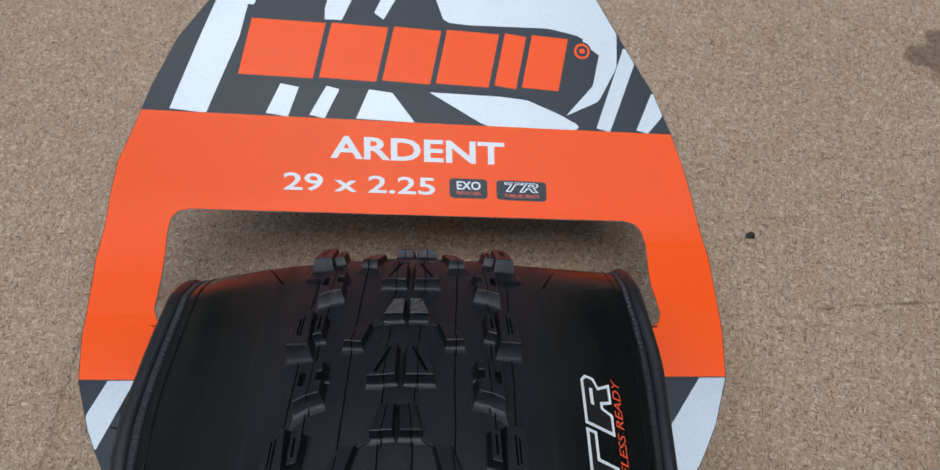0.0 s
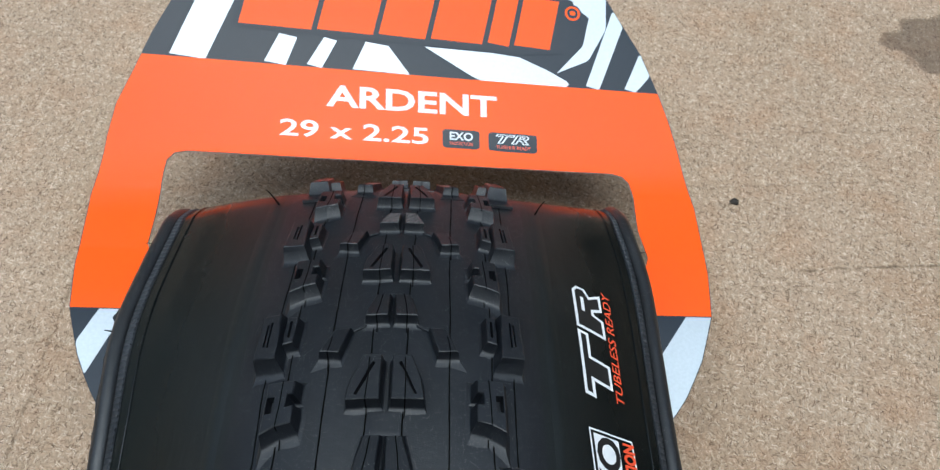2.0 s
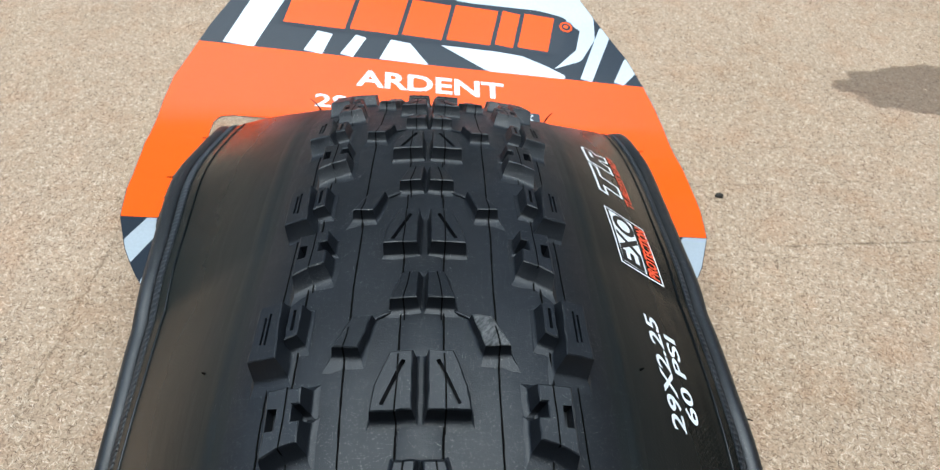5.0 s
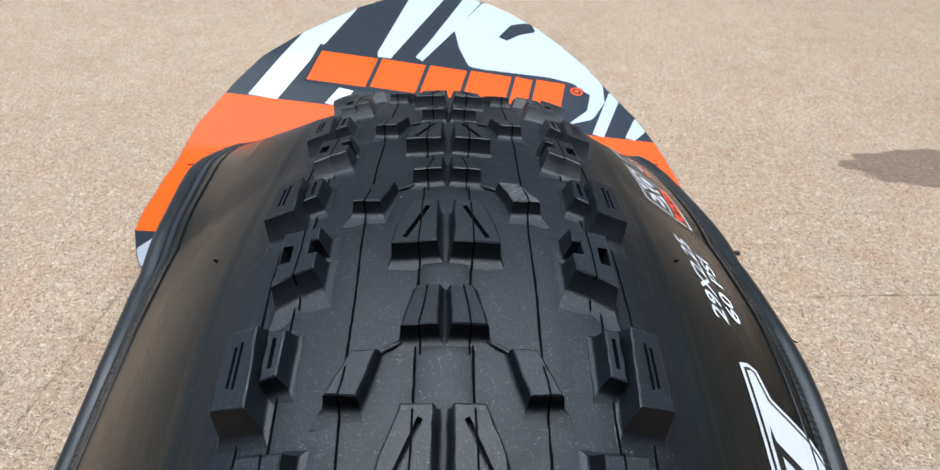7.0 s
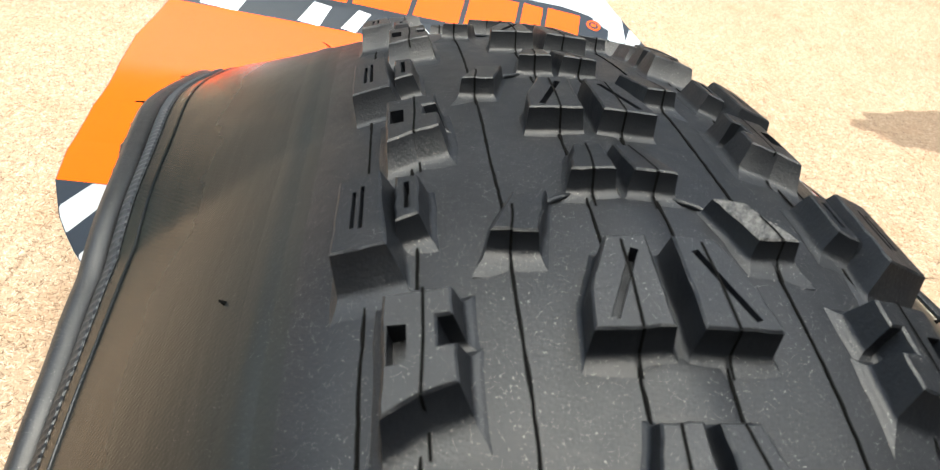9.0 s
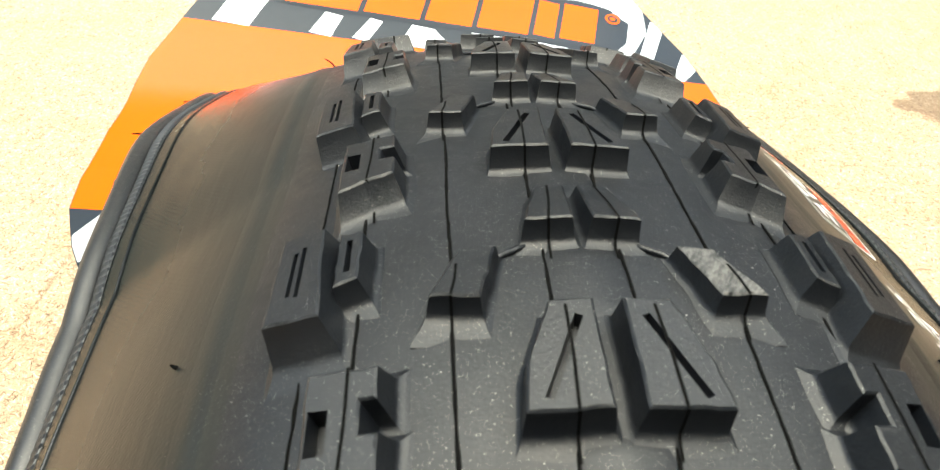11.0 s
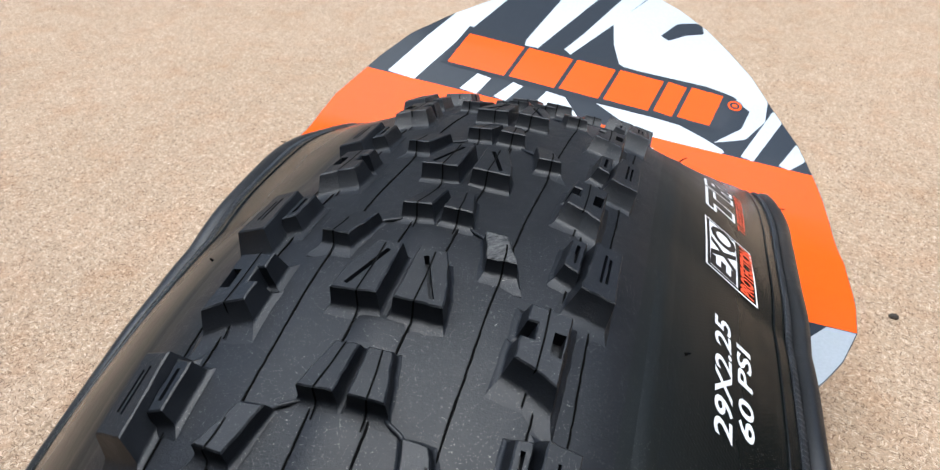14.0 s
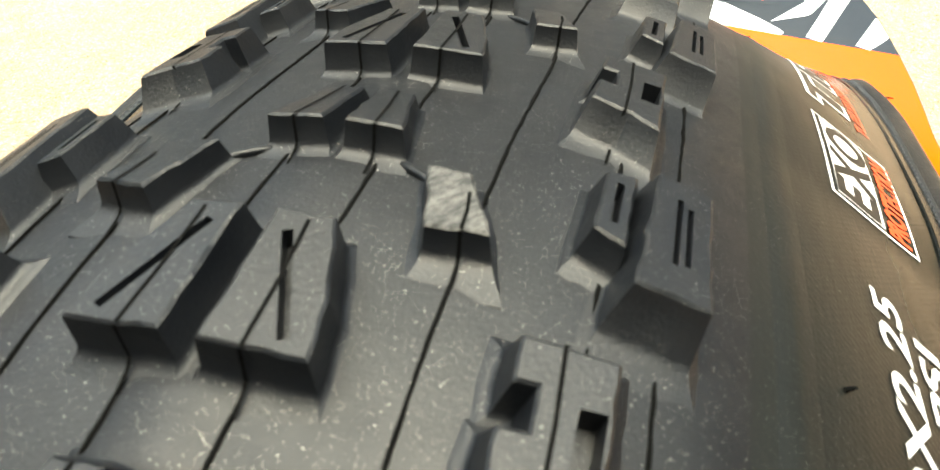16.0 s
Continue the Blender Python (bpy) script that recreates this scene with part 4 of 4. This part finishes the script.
# rows run across the card, sloping as the print does
WIN_Y = (101, 102.5, 106, 117, 132, 137, 139.6, 140.3)
WIN_L = (-80, -83.6, -85.2, -85.1, -85.4, -84.8, -82.5, -78.5)
WIN_R = (75, 77.8, 79, 77.4, 77.9, 77, 74.6, 71)


def row_at(x, row):
    return row - lerp(row, (84, 140, 174, 240, 266), (0, 0.026, 0.0375, 0.02, 0)) * (x + 4)


def row_ends(row, inset=0.0):
    ends = []
    for side in (0, 1):
        x = edge_of(row)[side]
        for _ in range(4):
            x = edge_of(row_at(x, row))[side]
        ends.append(x + inset if side == 0 else x - inset)
    return ends


def laid_rows(rows, h, inset, gap, thick, name, material, label=""):
    """A layer of the card from row to row, less the window; thick: closed underneath and at its edges."""
    bm = bmesh.new()
    layers = (h, h - thick) if thick else (h,)

    def strip(l, r, row, cols):
        return [[bm.verts.new(card_at(x, row_at(x, row), z)) for x in spread(l, r, cols)] for z in layers]

    last = None
    for row in rows:
        l, r = row_ends(row, inset)
        if 101 <= row <= 140.3:
            cur = [strip(l, lerp(row, WIN_Y, WIN_L) - gap, row, 6), strip(lerp(row, WIN_Y, WIN_R) + gap, r, row, 6)]
        else:
            cur = [strip(l, r, row, 33)]
        if last and len(last) == len(cur):
            for p, q in zip(last, cur):
                for k, (a, b) in enumerate(zip(p, q)):
                    for j in range(len(a) - 1):
                        f = (a[j], a[j + 1], b[j + 1], b[j])
                        bm.faces.new(f if k == 0 else f[::-1]).material_index = k
                if thick:
                    for j in (0, len(p[0]) - 1):
                        f = (p[0][j], q[0][j], q[1][j], p[1][j])
                        bm.faces.new(f if j == 0 else f[::-1]).material_index = 2
        elif last:
            one, two = (last[0], cur) if len(last) == 1 else (cur[0], last)
            for k in range(len(layers)):
                for half in (0, 1):
                    vs, edge = one[k], two[half][k]
                    keep = [v for v in vs if (v.co.x <= edge[-1].co.x + 1e-6 if half == 0 else v.co.x >= edge[0].co.x - 1e-6)]
                    f = bm.faces.new(keep + edge[::-1] if one is last[0] else edge + keep[::-1])
                    f.material_index = k
        last = cur
    if thick:
        for end in (last,):
            for st in end:
                for j in range(len(st[0]) - 1):
                    bm.faces.new((st[0][j], st[0][j + 1], st[1][j + 1], st[1][j])).material_index = 2
    ob = part(name, bm, material, card, label, smooth=not thick)
    if thick:
        ob.data.materials.append(M_STOCK)
        ob.data.materials.append(M_EDGE)


laid_rows([13] + spread(14, 100, 70) + [100.9] + spread(101, 106, 10) + spread(107, 136, 24) + spread(136.5, 140.3, 10) + spread(140.4, 266.3, 110), 0.0, 0.0, 0.0, 0.45,
          "card_sheet", M_SLATE)
laid_rows([84.2] + spread(85, 100, 14) + [100.9] + spread(101, 106, 10) + spread(107, 136, 24) + spread(136.5, 140.3, 10) + [140.4] + spread(141, 174.4, 30), 0.07, 0.2, 0.15, 0.0,
          "orange_band", M_ORANGE, "glossy orange printed band")
TOPB = lambda x: 174.45 - 0.0375 * (x + 4)
UPPER = (
    [(-86.2, TOPB(-86)), (-73.6, TOPB(-74)), (-44, 250), (-66, 229)],
    [(-54, TOPB(-54)), (-46, TOPB(-46)), (-42, 187.3), (-48.6, 187.6)],
    [(-39.2, TOPB(-39)), (-33.4, TOPB(-33)), (-27.9, 186.6), (-32.8, 187)],
    [(-22.7, TOPB(-23)), (-2, TOPB(-2)), (-10.1, 185.2), (-18, 186)],
    [(3.3, 185.3), (23, TOPB(23)), (55.9, TOPB(56)), (57.3, 173.8), (49.3, 178.2), (36.6, 183.7)],
    [(-33.5, 214.7), (-33.2, 201.5), (-29.5, 206.5), (-1.5, 266), (-19, 266)],
    [(-16.1, 213.7), (-12.8, 211.3), (1.5, 236), (17, 265.5), (7, 265.5), (-10, 226)],
    [(63, TOPB(63)), (68.4, TOPB(68)), (79.4, 198.1), (75.5, 204)],
    [(77.7, TOPB(78)), (82.4, TOPB(82)), (89.5, 179), (85.1, 187)],
)
LOWER = (
    [(-94.2, 83.9), (-86.2, 83.9), (-94, 61), (-103, 61)],
    [(-78, 83.9), (-70, 83.9), (-84, 43), (-93, 43)],
    [(88.2, 83.9), (99, 83.9), (99, 50), (52, 28), (46, 28)],
)
for pts in UPPER + LOWER:
    inked("silver_stripe", pts, M_SILVER, 0.07, "silver printed stripe")
inked("silver_ring", [(2, 238), (4.4, 224), (9, 211), (57.3, 206), (65.8, 200.3), (62.9, 188.6), (52.5, 177.5), (64.7, 182.8), (72.2, 195.7),
                      (73, 210), (71, 224), (60, 243), (40, 254), (18, 265.5)], M_SILVER, 0.075, "broad silver printed swirl")
inked("dark_swoosh", [(23.8, 236), (28, 234), (35, 240), (43, 243.5), (41, 251), (30.5, 247)], M_SLATE, 0.14, "dark curved stroke")
# maker's mark on the card: plain leaning orange blocks on a dark ground
DIP = lambda x, y: y - 0.036 * (x + 4)
ground_pts = [(-66, 187), (-60, 213.5), (-38, 213.5), (-34, 209.5), (48, 211.5), (60, 209), (60, 201), (55, 186.5), (40, 185.5)]
mark_ground = inked("mark_ground", [(x, DIP(x, y)) for x, y in ground_pts], M_SLATE, 0.15, "dark ground of the maker's mark")
for x0, x1 in ((-63, -37.5), (-35.5, -15.5), (-13.5, 3.5), (5.5, 24.5), (26.5, 34.5), (36.5, 50)):
    pts = [(x0, 188.3), (x1, 188.3), (x1 + 4.5, 208.6), (x0 + 4.5, 208.6)]
    inked("mark_block", [(x, DIP(x, y)) for x, y in pts], M_ORANGE, 0.22, "plain leaning orange block", parent=mark_ground)


def disc(name, x, y, r, material, h):
    inked(name, [(x + r * math.cos(k), y + r * math.sin(k)) for k in spread(0, 2 * math.pi * 31 / 32, 32)], material, h, step=0.3)


disc("mark_dot_ground", 59.4, 201.4, 3.6, M_SLATE, 0.2)
disc("mark_dot", 59.4, 201.4, 2.9, M_ORANGE, 0.26)
disc("mark_dot_core", 59.4, 201.4, 2.1, M_SLATE, 0.32)
disc("mark_dot_centre", 59.4, 201.4, 1.1, M_ORANGE, 0.38)


def write_card(name, text, x0, y0, x1, height, material, bold=0.0, shear=0.0, h=0.16, label="", slope=-0.036, parent=None):
    vs, fs = fit_width(text, x1 - x0, height, bold, shear)
    decal(name, vs, fs, material, parent or card, lambda x, y: card_at(x0 + x, y0 + y + slope * x, h), label, 6.0)


write_card("model_writing", "ARDENT", -31.6, 160.8, 29.6, 8.4, M_WHITE, 0.024, 0.0, label="bold white lettering")
write_card("size_writing", "29 x 2.25", -47.5, 148.9, 4.8, 6.6, M_WHITE, 0.015, 0.0, label="bold white lettering")


def badge(x0, y0, x1, y1):
    r, pts = 1.2, []
    for cx, cy, a in ((x1 - r, y1 - r, 0), (x0 + r, y1 - r, 90), (x0 + r, y0 + r, 180), (x1 - r, y0 + r, 270)):
        pts += [(cx + r * math.cos(radians(a + k)), cy + r * math.sin(radians(a + k))) for k in (0, 30, 60, 90)]
    return inked("badge_plate", [(x, y - 0.036 * (x - x0)) for x, y in pts], M_SLATE, 0.14, "small dark rounded badge", step=0.4)


plate_a = badge(9.8, 146.3, 23.2, 153.6)
plate_b = badge(26.4, 145.6, 44.2, 152.9)
write_card("badge_letters", "EXO", 12.4, 149.3, 20.8, 3.2, M_SILVER, 0.02, h=0.2, parent=plate_a)
write_card("badge_word", "PROTECTION", 12.4, 147.3, 20.6, 1.3, M_DECAL_R, 0.0, h=0.2, parent=plate_a)
for (vs, fs), ink, h in zip(outlined("TR", 12.4, 3.6, 0.05, -0.008, 0.3), (M_SILVER, M_SLATE), (0.2, 0.24)):
    decal("badge_letters", vs, fs, ink, plate_b, lambda x, y, h=h: card_at(29.0 + x, 148.5 + y - 0.036 * x, h), "", 6.0)
write_card("badge_word", "TUBELESS READY", 29.2, 146.5, 41.8, 1.2, M_DECAL_R, 0.0, h=0.2, parent=plate_b)

# ---- a crumb of dirt on the board ----
bm = bmesh.new()
bmesh.ops.create_icosphere(bm, subdivisions=2, radius=0.0014)
for v in bm.verts:
    v.co *= 1 + 0.5 * noise.noise(v.co * 1100)
    v.co.x *= 1.5
    v.co.z *= 0.6
crumb = part("dirt_crumb", bm, M_DIRT, None)
crumb.location = (0.1315, 0.156, 0.0006)
tagged(crumb, "small dark crumb of dirt on the board", "debris")

# ---- pale slivers of wood shed by the board ----
chips = random.Random(11)
M_CHIP = plain("pale_wood_sliver", (0.60, 0.48, 0.34), 0.85, 0.2, 900)
bm = bmesh.new()
for _ in range(150):
    x, y, turn = chips.uniform(-0.32, 0.42), chips.uniform(-0.06, 0.5), chips.uniform(0, math.pi)
    ln, wd, ht = chips.uniform(0.6, 1.7) * MM, chips.uniform(0.12, 0.28) * MM, chips.uniform(0.1, 0.25) * MM
    m = Matrix.Translation((x, y, 0)) @ Matrix.Rotation(turn, 4, "Z")
    low = [bm.verts.new(m @ Vector(p)) for p in ((-ln, -wd * 0.3, 0), (ln * 0.8, -wd, 0), (ln, wd * 0.4, 0), (-ln * 0.7, wd, 0))]
    high = [bm.verts.new(m @ Vector(p)) for p in ((-ln * 0.9, 0, ht * 0.5), (ln * 0.7, -wd * 0.7, ht), (ln * 0.8, wd * 0.2, ht), (-ln * 0.6, wd * 0.7, ht * 0.8))]
    bm.faces.new(high)
    for i in range(4):
        bm.faces.new((low[i], low[(i + 1) % 4], high[(i + 1) % 4], high[i]))
slivers = part("wood_slivers", bm, M_CHIP, None)
tagged(slivers, "tiny pale slivers of wood on the board", "debris", kind="stuff")
